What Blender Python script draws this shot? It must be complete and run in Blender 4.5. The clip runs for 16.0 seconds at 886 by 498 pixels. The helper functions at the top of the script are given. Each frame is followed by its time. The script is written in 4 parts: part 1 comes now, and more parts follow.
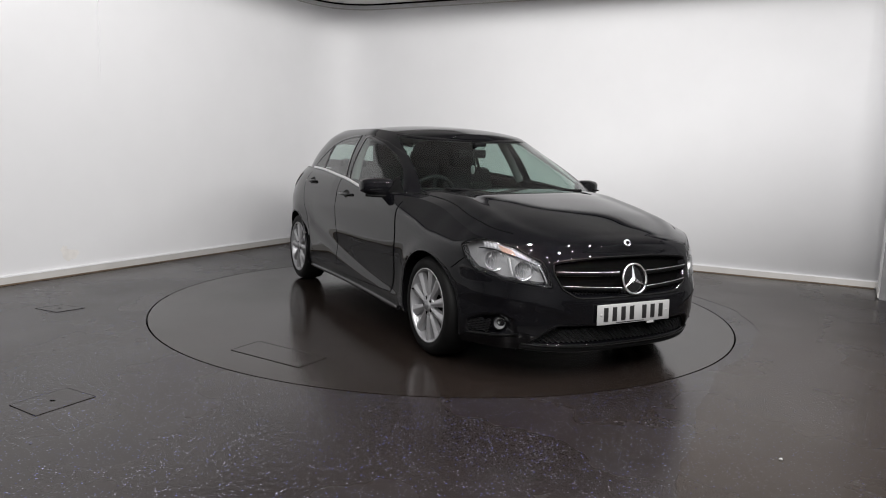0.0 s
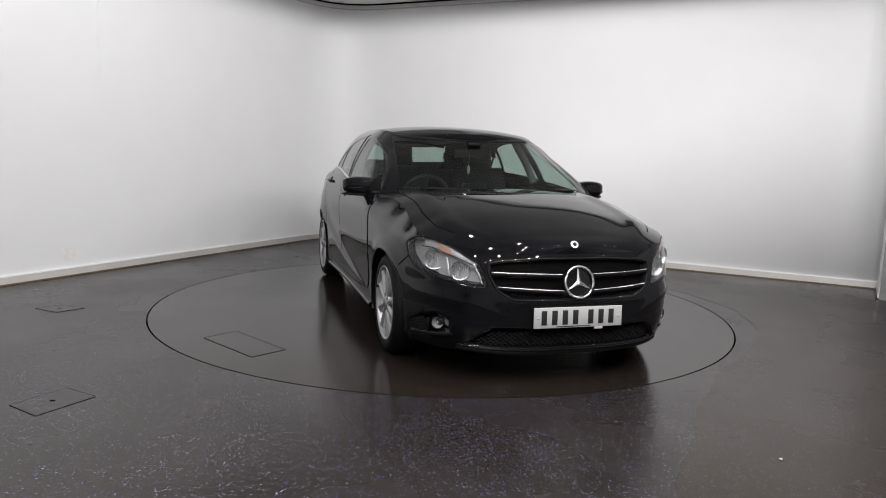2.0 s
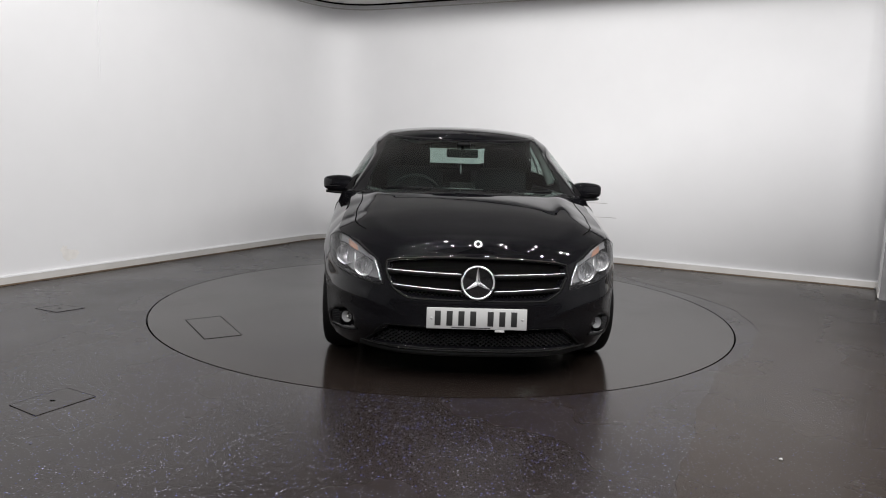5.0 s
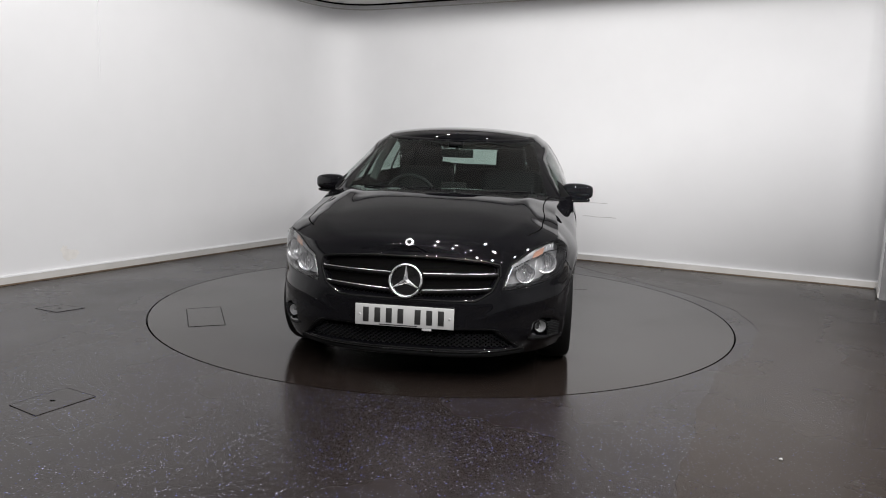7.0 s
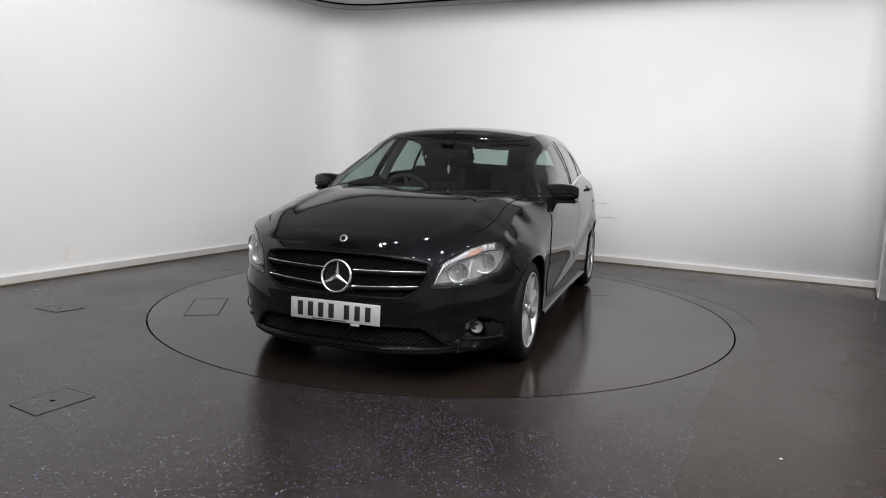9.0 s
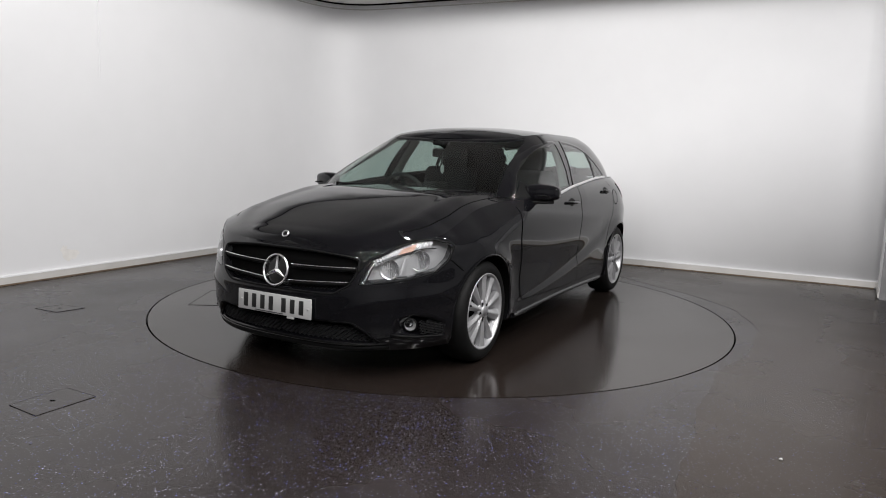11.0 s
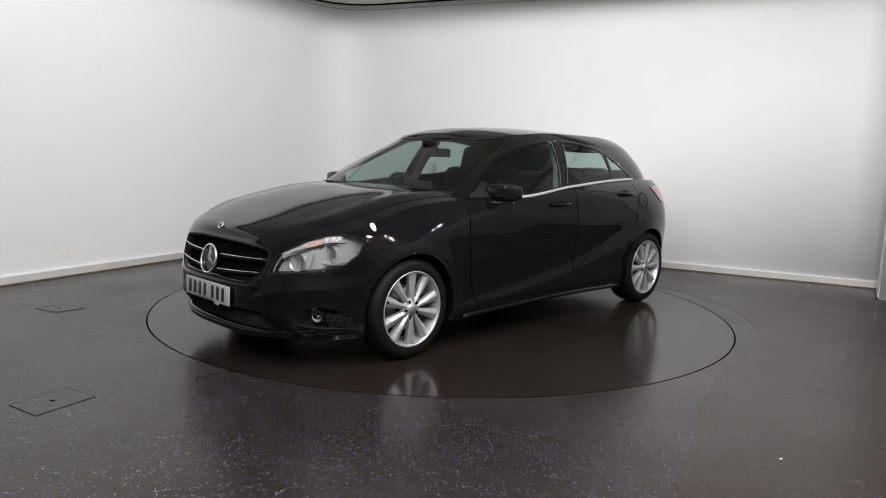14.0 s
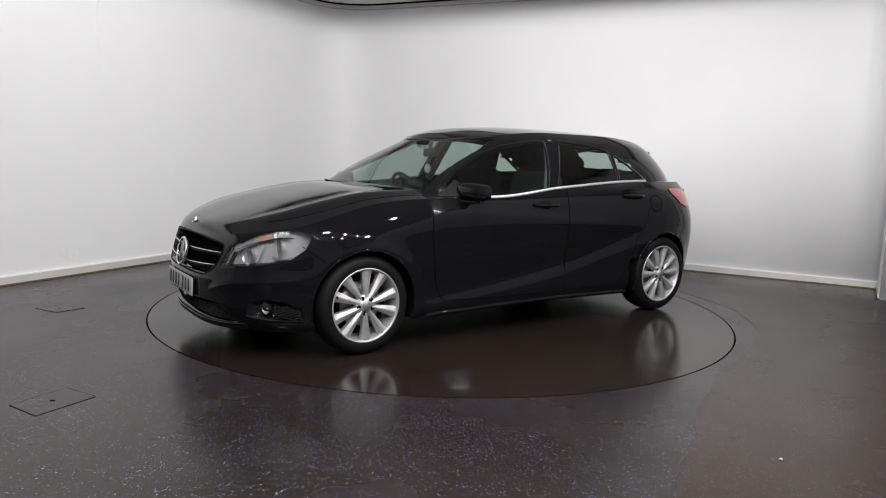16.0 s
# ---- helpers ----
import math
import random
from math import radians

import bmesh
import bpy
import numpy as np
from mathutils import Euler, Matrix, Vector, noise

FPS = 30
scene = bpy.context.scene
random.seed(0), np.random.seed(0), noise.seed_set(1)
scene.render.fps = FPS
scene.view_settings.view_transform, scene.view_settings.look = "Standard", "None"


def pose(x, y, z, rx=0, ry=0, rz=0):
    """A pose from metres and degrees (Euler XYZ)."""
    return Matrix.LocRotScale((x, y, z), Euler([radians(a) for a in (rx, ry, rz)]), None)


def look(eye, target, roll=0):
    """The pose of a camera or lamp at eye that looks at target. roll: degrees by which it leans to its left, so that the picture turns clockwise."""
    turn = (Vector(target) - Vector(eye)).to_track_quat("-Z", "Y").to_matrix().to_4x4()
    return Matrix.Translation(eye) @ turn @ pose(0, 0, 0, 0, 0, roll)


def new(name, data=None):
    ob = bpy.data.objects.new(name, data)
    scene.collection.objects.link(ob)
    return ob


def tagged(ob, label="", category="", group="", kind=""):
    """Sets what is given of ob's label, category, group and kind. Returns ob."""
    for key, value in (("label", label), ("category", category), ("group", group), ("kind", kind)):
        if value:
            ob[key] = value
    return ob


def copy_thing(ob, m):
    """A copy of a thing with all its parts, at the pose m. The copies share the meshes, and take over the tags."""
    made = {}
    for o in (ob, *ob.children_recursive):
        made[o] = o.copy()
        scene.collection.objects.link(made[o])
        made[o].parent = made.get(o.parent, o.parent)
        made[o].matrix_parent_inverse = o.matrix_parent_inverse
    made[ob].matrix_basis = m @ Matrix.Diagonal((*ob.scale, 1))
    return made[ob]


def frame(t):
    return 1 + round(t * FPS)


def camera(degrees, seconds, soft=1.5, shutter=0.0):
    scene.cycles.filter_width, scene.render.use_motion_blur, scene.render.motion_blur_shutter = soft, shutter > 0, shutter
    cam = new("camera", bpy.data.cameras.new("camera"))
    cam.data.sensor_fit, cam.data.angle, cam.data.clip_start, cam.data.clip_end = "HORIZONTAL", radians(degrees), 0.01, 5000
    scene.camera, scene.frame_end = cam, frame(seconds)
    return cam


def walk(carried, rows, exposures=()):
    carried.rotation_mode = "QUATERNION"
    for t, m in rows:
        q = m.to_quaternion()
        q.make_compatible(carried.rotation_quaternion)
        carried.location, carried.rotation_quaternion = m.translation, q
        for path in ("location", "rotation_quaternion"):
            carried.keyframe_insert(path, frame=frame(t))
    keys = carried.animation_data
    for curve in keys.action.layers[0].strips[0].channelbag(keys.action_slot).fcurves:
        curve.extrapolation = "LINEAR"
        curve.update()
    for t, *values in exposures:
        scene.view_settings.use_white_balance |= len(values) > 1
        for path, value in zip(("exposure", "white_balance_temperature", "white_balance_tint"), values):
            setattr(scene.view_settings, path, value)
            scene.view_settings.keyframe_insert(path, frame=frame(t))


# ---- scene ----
cam = camera(63.1, 16.0, soft=1.0)
EYE = (0.0, -5.717, 1.242)
CAM_POSE = look(EYE, (-0.0041, 0.2269, 0.421), 1.90)
walk(cam, [(0.0, CAM_POSE), (16.0, CAM_POSE)], [(0.0, 0.0), (16.0, 0.0)])

# ---- world: a faint grey beyond the closed room ----
world = bpy.data.worlds.new("world")
scene.world = world
world.use_nodes = True
world.node_tree.nodes["Background"].inputs[0].default_value = (0.5, 0.5, 0.52, 1)
world.node_tree.nodes["Background"].inputs[1].default_value = 0.05

CEIL = 3.07
# five lines of ceiling downlights that run along the long wall
GRID_O, GRID_A, GRID_B = (-1.515, 4.226), (0.900, -0.435), (-0.4624, -0.8867)
DOWNLIGHTS = []
for i in range(3, 8):
    # the last two lines gain one added lamp each to brighten the right wall
    for j in range(2 if i > 5 else 3, 9):
        u, v = 0.9 + 0.95 * i, 1.15 + 1.05 * j
        lx, ly = GRID_O[0] + GRID_A[0] * u + GRID_B[0] * v, GRID_O[1] + GRID_A[1] * u + GRID_B[1] * v
        if ly > -6.4 and lx < 3.9:
            DOWNLIGHTS.append((lx, ly, 56 if i > 4 else 46))
CRUMB = (1.44, -2.84)


def spot_lamp(name, place, aim, watts, cone, blend):
    data = bpy.data.lights.new(name, "SPOT")
    data.energy, data.color, data.shadow_soft_size = watts, (1.0, 0.985, 0.98), 0.032
    data.spot_size, data.spot_blend = radians(cone), blend
    new(name, data).matrix_world = look(place, aim)


for lx, ly, watts in DOWNLIGHTS:
    spot_lamp("downlight_lamp", (lx, ly, CEIL - 0.05), (lx, ly + 0.01, 0), watts, 179.2, 0.05)


# ---- materials ----
def material(name, colour, rough=0.5, metal=0.0, coat=0.0, spec=0.5, vary=0.0, scale=8.0, bump=0.0, bump_scale=60.0, emit=None, vary2=0.0, scale2=0.8):
    m = bpy.data.materials.new(name)
    m.use_nodes = True
    nt = m.node_tree
    b = nt.nodes["Principled BSDF"]
    b.inputs["Base Color"].default_value = (*colour, 1)
    b.inputs["Roughness"].default_value = rough
    b.inputs["Metallic"].default_value = metal
    b.inputs["Coat Weight"].default_value = coat
    b.inputs["Coat Roughness"].default_value = 0.015
    b.inputs["Coat IOR"].default_value = 1.48
    b.inputs["Specular IOR Level"].default_value = spec
    if emit:
        b.inputs["Emission Color"].default_value = (*emit[:3], 1)
        b.inputs["Emission Strength"].default_value = emit[3]
    tc = nt.nodes.new("ShaderNodeTexCoord")
    src = None
    for amount, sc in ((vary, scale), (vary2, scale2)):
        if amount:
            n = nt.nodes.new("ShaderNodeTexNoise")
            n.inputs["Scale"].default_value, n.inputs["Detail"].default_value = sc, 6
            nt.links.new(tc.outputs["Object"], n.inputs["Vector"])
            r = nt.nodes.new("ShaderNodeMapRange")
            r.inputs["From Min"].default_value, r.inputs["From Max"].default_value = 0.25, 0.75
            r.inputs["To Min"].default_value, r.inputs["To Max"].default_value = 1 - amount, 1 + amount
            nt.links.new(n.outputs["Fac"], r.inputs["Value"])
            mx = nt.nodes.new("ShaderNodeVectorMath")
            mx.operation = "SCALE"
            if src is None:
                mx.inputs[0].default_value = colour
            else:
                nt.links.new(src, mx.inputs[0])
            nt.links.new(r.outputs["Result"], mx.inputs["Scale"])
            src = mx.outputs[0]
    if src is not None:
        nt.links.new(src, b.inputs["Base Color"])
    if bump:
        n = nt.nodes.new("ShaderNodeTexNoise")
        n.inputs["Scale"].default_value, n.inputs["Detail"].default_value = bump_scale, 4
        nt.links.new(tc.outputs["Object"], n.inputs["Vector"])
        bp = nt.nodes.new("ShaderNodeBump")
        bp.inputs["Strength"].default_value, bp.inputs["Distance"].default_value = bump, 0.01
        nt.links.new(n.outputs["Fac"], bp.inputs["Height"])
        nt.links.new(bp.outputs["Normal"], b.inputs["Normal"])
    return m


def glass_material(name, tint, ior=1.5, rough=0.0):
    m = bpy.data.materials.new(name)
    m.use_nodes = True
    nt = m.node_tree
    nt.nodes.remove(nt.nodes["Principled BSDF"])
    tr, gl = nt.nodes.new("ShaderNodeBsdfTransparent"), nt.nodes.new("ShaderNodeBsdfGlossy")
    tr.inputs["Color"].default_value = (*tint, 1)
    gl.inputs["Roughness"].default_value = rough
    gl.inputs["Color"].default_value = (0.95, 0.95, 0.95, 1)
    # gloss rises towards grazing angles, the same from both faces
    lw, mx = nt.nodes.new("ShaderNodeLayerWeight"), nt.nodes.new("ShaderNodeMixShader")
    lw.inputs["Blend"].default_value = 0.5
    pw, ma = nt.nodes.new("ShaderNodeMath"), nt.nodes.new("ShaderNodeMath")
    pw.operation, ma.operation = "POWER", "MULTIPLY_ADD"
    pw.inputs[1].default_value = 5
    f0 = ((ior - 1) / (ior + 1)) ** 2
    ma.inputs[1].default_value, ma.inputs[2].default_value = 1 - f0, f0 * 1.6
    nt.links.new(lw.outputs["Facing"], pw.inputs[0])
    nt.links.new(pw.outputs[0], ma.inputs[0])
    nt.links.new(ma.outputs[0], mx.inputs[0])
    nt.links.new(tr.outputs[0], mx.inputs[1])
    nt.links.new(gl.outputs[0], mx.inputs[2])
    nt.links.new(mx.outputs[0], nt.nodes["Material Output"].inputs["Surface"])
    return m


def floor_material(name, base, rough, flakes):
    m = material(name, base, rough, vary=0.12, scale=2.2, vary2=0.16, scale2=0.5, bump=0.02, bump_scale=90)
    nt = m.node_tree
    b = nt.nodes["Principled BSDF"]
    b.inputs["Specular IOR Level"].default_value = 0.33
    tc = nt.nodes.new("ShaderNodeTexCoord")
    base_link = b.inputs["Base Color"].links[0].from_socket
    # coloured vinyl flakes
    for sc, size, tint in ((58, 0.155, (0.50, 0.52, 0.66)), (46, 0.145, (0.18, 0.22, 0.60)), (84, 0.14, (0.26, 0.26, 0.30))):
        v = nt.nodes.new("ShaderNodeTexVoronoi")
        v.inputs["Scale"].default_value = sc
        nt.links.new(tc.outputs["Object"], v.inputs["Vector"])
        lt = nt.nodes.new("ShaderNodeMath")
        lt.operation = "LESS_THAN"
        lt.inputs[1].default_value = size
        nt.links.new(v.outputs["Distance"], lt.inputs[0])
        sep = nt.nodes.new("ShaderNodeSeparateColor")
        nt.links.new(v.outputs["Color"], sep.inputs[0])
        g = nt.nodes.new("ShaderNodeMath")
        g.operation = "MULTIPLY"
        nt.links.new(lt.outputs[0], g.inputs[0])
        gt = nt.nodes.new("ShaderNodeMath")
        gt.operation = "MULTIPLY"
        gt.inputs[1].default_value = flakes
        nt.links.new(sep.outputs[0], gt.inputs[0])
        nt.links.new(gt.outputs[0], g.inputs[1])
        mix = nt.nodes.new("ShaderNodeMix")
        mix.data_type = "RGBA"
        nt.links.new(g.outputs[0], mix.inputs["Factor"])
        nt.links.new(base_link, mix.inputs["A"])
        mix.inputs["B"].default_value = (*tint, 1)
        base_link = mix.outputs["Result"]
    nt.links.new(base_link, b.inputs["Base Color"])
    # smears where the gloss changes
    n = nt.nodes.new("ShaderNodeTexNoise")
    n.inputs["Scale"].default_value, n.inputs["Detail"].default_value = 0.9, 5
    nt.links.new(tc.outputs["Object"], n.inputs["Vector"])
    r = nt.nodes.new("ShaderNodeMapRange")
    r.inputs["From Min"].default_value, r.inputs["From Max"].default_value = 0.3, 0.7
    r.inputs["To Min"].default_value, r.inputs["To Max"].default_value = rough - 0.05, rough + 0.07
    nt.links.new(n.outputs["Fac"], r.inputs["Value"])
    nt.links.new(r.outputs["Result"], b.inputs["Roughness"])
    return m


WALL = material("white_wall_paint", (0.80, 0.80, 0.81), 0.55, vary=0.012, scale=3, vary2=0.02, scale2=0.6, bump=0.02, bump_scale=14)
CEILM = material("ceiling_board", (0.74, 0.73, 0.71), 0.8, vary=0.04, scale=3)
SKIRT = material("white_skirting", (0.53, 0.515, 0.495), 0.5, vary=0.06, scale=5, vary2=0.08, scale2=1.2)
DIRT = material("brown_floor_edge", (0.12, 0.085, 0.055), 0.7, vary=0.4, scale=4)
FLOOR = floor_material("dark_speckled_vinyl", (0.0150, 0.0114, 0.0108), 0.26, 0.66)
DISC = floor_material("dark_turntable_vinyl", (0.0135, 0.0100, 0.0084), 0.16, 0.05)
GAP = material("black_gap", (0.004, 0.004, 0.004), 0.9, spec=0.0)
FAINT = material("dusty_joint", (0.012, 0.0105, 0.010), 0.5, spec=0.17)
SURROUND = material("unseen_grey_surround", (0.18, 0.18, 0.184), 0.9, vary=0.2, scale=3)
PAINT = material("black_car_paint", (0.0030, 0.0030, 0.0038), 0.4, coat=1.0, spec=0.0)
BLACK = material("black_plastic", (0.003, 0.003, 0.0032), 0.55, spec=0.12, vary=0.15, scale=30, bump=0.03, bump_scale=300)
GLOSSBLACK = material("gloss_black_trim", (0.005, 0.005, 0.005), 0.08)
RUBBER = material("tyre_rubber", (0.004, 0.004, 0.004), 0.6, spec=0.15, vary=0.2, scale=18, bump=0.05, bump_scale=120)
ALLOY = material("silver_alloy", (0.40, 0.40, 0.41), 0.40, metal=0.65, vary=0.04, scale=20)
ALLOYDARK = material("shaded_alloy_barrel", (0.25, 0.25, 0.26), 0.45, metal=0.7)
DISCBRAKE = material("brake_steel", (0.3, 0.29, 0.28), 0.4, metal=0.9, vary=0.15, scale=40)
CHROME = material("chrome", (0.9, 0.9, 0.91), 0.24, metal=1.0)
GLASS = glass_material("tinted_glass", (0.60, 0.70, 0.66))
LENS = glass_material("clear_lens", (0.93, 0.94, 0.95), 1.45)
REFLECTOR = material("lamp_reflector", (0.55, 0.55, 0.56), 0.27, metal=0.85)
AMBER = material("amber_lens", (0.27, 0.145, 0.10), 0.3, coat=0.4)
RED = material("red_lens", (0.32, 0.012, 0.02), 0.15, coat=1.0)
PLATE = material("white_plate", (0.36, 0.36, 0.357), 0.45, vary=0.02, scale=30)
INK = material("black_ink", (0.01, 0.01, 0.01), 0.5)
SEATM = material("dark_seat_cloth", (0.022, 0.022, 0.024), 0.9, spec=0.1, vary=0.2, scale=40)
DASHM = material("dash_plastic", (0.016, 0.016, 0.017), 0.6, spec=0.2, vary=0.1, scale=20)
LINER = material("grey_headlining", (0.16, 0.16, 0.158), 0.9, vary=0.05, scale=20)
GLOW = material("downlight_glow", (1, 1, 1), 0.5, emit=(1, 0.97, 0.93, 12))
HOUSING = material("satin_lamp_housing", (0.34, 0.34, 0.345), 0.3, metal=0.35)
BROWNM = floor_material("brown_vinyl", (0.0230, 0.0172, 0.0138), 0.25, 0.32)
BROWNM.node_tree.nodes["Principled BSDF"].inputs["Specular IOR Level"].default_value = 0.22
TOPSTRIP = material("ribbed_lamp_strip", (0.30, 0.30, 0.31), 0.42, metal=0.6, vary=0.2, scale=160)
SATIN = material("satin_chrome", (0.85, 0.85, 0.86), 0.42, metal=0.9)
MIRRORM = material("mirror_glass", (0.85, 0.86, 0.87), 0.02, metal=1.0)


# ---- mesh helpers ----
def mesh_of(name, verts, faces, mat, smooth=True):
    me = bpy.data.meshes.new(name)
    me.from_pydata([tuple(map(float, v)) for v in verts], [], faces)
    me.update()
    if smooth:
        me.polygons.foreach_set("use_smooth", [True] * len(me.polygons))
    me.materials.append(mat)
    return me


def part(name, data, mat, parent=None, label=""):
    """One mesh object from a bmesh or from (verts, faces)."""
    if isinstance(data, tuple):
        me = mesh_of(name, data[0], data[1], mat, data[2] if len(data) > 2 else True)
    elif isinstance(data, bpy.types.Mesh):
        me = data
    else:
        me = bpy.data.meshes.new(name)
        data.to_mesh(me)
        data.free()
        me.materials.append(mat)
    ob = new(name, me)
    if parent is not None:
        ob.parent = parent
    return tagged(ob, label)


def smooth_all(bm):
    for f in bm.faces:
        f.smooth = True
    return bm


def box(size, loc=(0, 0, 0), bevel=0.0, segs=2, m=None):
    bm = bmesh.new()
    bmesh.ops.create_cube(bm, size=1, matrix=Matrix.Translation(loc) @ (m or Matrix()) @ Matrix.Diagonal((*size, 1)))
    if bevel:
        bmesh.ops.bevel(bm, geom=bm.edges[:], offset=bevel, segments=segs, affect="EDGES", profile=0.5)
        smooth_all(bm)
    return bm


def prism(points, z0, z1, bevel=0.0):
    """An upright prism over a plan polygon."""
    bm = bmesh.new()
    vs = [bm.verts.new((x, y, z0)) for x, y in points]
    f = bm.faces.new(vs)
    ext = bmesh.ops.extrude_face_region(bm, geom=[f])
    bmesh.ops.translate(bm, vec=(0, 0, z1 - z0), verts=[v for v in ext["geom"] if isinstance(v, bmesh.types.BMVert)])
    bmesh.ops.recalc_face_normals(bm, faces=bm.faces[:])
    if bevel:
        bmesh.ops.bevel(bm, geom=bm.edges[:], offset=bevel, segments=2, affect="EDGES")
    return bm


def lathe(profile, segs=48, axis="z", arc=2 * math.pi):
    """Revolve (radius, height) points; open profile."""
    verts, faces = [], []
    n = len(profile)
    full = abs(arc - 2 * math.pi) < 1e-6
    cols = segs if full else segs + 1
    for i in range(cols):
        a = arc * i / segs
        for r, h in profile:
            c, s = r * math.cos(a), r * math.sin(a)
            verts.append((c, s, h) if axis == "z" else (c, h, s))
    for i in range(segs):
        j = (i + 1) % cols
        for k in range(n - 1):
            q = (i * n + k, j * n + k, j * n + k + 1, i * n + k + 1)
            faces.append(q if axis == "z" else q[::-1])
    return verts, faces


def tube(points, radius, segs=8, closed=False, flat=1.0):
    """A round bar along a line of points."""
    pts = [Vector(q) for q in points]
    verts, faces = [], []
    n = len(pts)
    for i, q in enumerate(pts):
        a = pts[i - 1] if (i > 0 or closed) else q
        b = pts[(i + 1) % n] if (i < n - 1 or closed) else q
        d = (b - a).normalized()
        up = Vector((0, 0, 1)) if abs(d.z) < 0.9 else Vector((0, 1, 0))
        s = d.cross(up).normalized()
        t = s.cross(d)
        for k in range(segs):
            w = 2 * math.pi * k / segs
            verts.append(q + s * (radius * flat * math.cos(w)) + t * (radius * math.sin(w)))
    for i in range(n if closed else n - 1):
        j = (i + 1) % n
        for k in range(segs):
            l = (k + 1) % segs
            faces.append((i * segs + k, j * segs + k, j * segs + l, i * segs + l))
    if not closed:
        faces.append(tuple(range(segs))[::-1])
        faces.append(tuple((n - 1) * segs + k for k in range(segs)))
    return verts, faces


def curve(xs, ys):
    """A smooth curve through a few points that never overshoots."""
    xs, ys = np.array(xs, float), np.array(ys, float)
    h, d = np.diff(xs), np.diff(ys) / np.diff(xs)
    m = np.zeros_like(xs)
    for i in range(1, len(xs) - 1):
        if d[i - 1] * d[i] > 0:
            w1, w2 = 2 * h[i] + h[i - 1], h[i] + 2 * h[i - 1]
            m[i] = (w1 + w2) / (w1 / d[i - 1] + w2 / d[i])
    m[0], m[-1] = d[0], d[-1]

    def at(x):
        x = np.clip(np.asarray(x, float), xs[0], xs[-1])
        i = np.clip(np.searchsorted(xs, x) - 1, 0, len(h) - 1)
        t = (x - xs[i]) / h[i]
        return (ys[i] * (1 + 2 * t) * (1 - t) ** 2 + h[i] * m[i] * t * (1 - t) ** 2 + ys[i + 1] * t * t * (3 - 2 * t) + h[i] * m[i + 1] * t * t * (t - 1))
    return at


def inside(poly, a, b):
    """Which of the points (a, b) lie in the polygon."""
    res = np.zeros(np.shape(a), bool)
    n = len(poly)
    for i in range(n):
        (x1, y1), (x2, y2) = poly[i], poly[(i + 1) % n]
        if y1 == y2:
            continue
        res ^= ((y1 > b) != (y2 > b)) & (a < (x2 - x1) * (b - y1) / (y2 - y1) + x1)
    return res


def edge_distance(poly, a, b):
    best = np.full(np.shape(a), 9.0)
    n = len(poly)
    for i in range(n):
        (x1, y1), (x2, y2) = poly[i], poly[(i + 1) % n]
        dx, dy = x2 - x1, y2 - y1
        t = np.clip(((a - x1) * dx + (b - y1) * dy) / max(dx * dx + dy * dy, 1e-12), 0, 1)
        best = np.minimum(best, np.hypot(a - x1 - t * dx, b - y1 - t * dy))
    return best


def pocket(poly, a, b, soft):
    """0 outside the polygon, rising to 1 within over a width."""
    t = np.clip(edge_distance(poly, a, b) / soft, 0, 1)
    return np.where(inside(poly, a, b), t * t * (3 - 2 * t), 0.0)


def spline_loop(poly, per=6, tight=0.5):
    """A rounded closed line through the corners of a polygon."""
    out, n = [], len(poly)
    p = [np.array(q, float) for q in poly]
    for i in range(n):
        a, b, c, d = p[i - 1], p[i], p[(i + 1) % n], p[(i + 2) % n]
        for k in range(per):
            t = k / per
            m1, m2 = (c - a) * tight * 0.5, (d - b) * tight * 0.5
            out.append(b * (1 + 2 * t) * (1 - t) ** 2 + m1 * t * (1 - t) ** 2 + c * t * t * (3 - 2 * t) + m2 * t * t * (t - 1))
    return [tuple(q) for q in out]


def patch(poly, place, cols=24, rows=10):
    """A sheet that fills a polygon (a, b), single-valued along a, laid on a surface by place(a, b)."""
    lo, hi = min(q[0] for q in poly), max(q[0] for q in poly)
    verts, faces = [], []
    for i in range(cols + 1):
        f = 0.5 - 0.5 * math.cos(math.pi * i / cols)
        a = lo + (hi - lo) * (0.0005 + 0.999 * (0.5 * f + 0.5 * i / cols))
        cuts = []
        for k in range(len(poly)):
            (x1, y1), (x2, y2) = poly[k], poly[(k + 1) % len(poly)]
            if (x1 - a) * (x2 - a) <= 0 and x1 != x2:
                cuts.append(y1 + (y2 - y1) * (a - x1) / (x2 - x1))
        b0, b1 = min(cuts), max(cuts)
        for j in range(rows + 1):
            verts.append(place(a, b0 + (b1 - b0) * j / rows))
    for i in range(cols):
        for j in range(rows):
            q = i * (rows + 1) + j
            faces.append((q, q + rows + 1, q + rows + 2, q + 1))
    return verts, faces


def ribbon(loop, place, width, closed=True, lift=0.0):
    """A flat band that follows a line of (a, b) on a surface; place(a, b, out) lifts by out."""
    n = len(loop)
    verts, faces = [], []
    for i in range(n):
        a = np.array(loop[i - 1] if (i > 0 or closed) else loop[i], float)
        b = np.array(loop[(i + 1) % n] if (i < n - 1 or closed) else loop[i], float)
        d = b - a
        d /= max(np.hypot(*d), 1e-9)
        nrm = np.array((-d[1], d[0]))
        q = np.array(loop[i], float)
        for s, o in ((-0.5, 0.0), (-0.36, 1.0), (0.36, 1.0), (0.5, 0.0)):
            w = q + nrm * s * width
            verts.append(place(w[0], w[1], lift * o))
    for i in range(n if closed else n - 1):
        j = (i + 1) % n
        for k in range(3):
            faces.append((i * 4 + k, j * 4 + k, j * 4 + k + 1, i * 4 + k + 1))
    return verts, faces


def flip(data):
    return data[0], [tuple(reversed(f)) for f in data[1]]


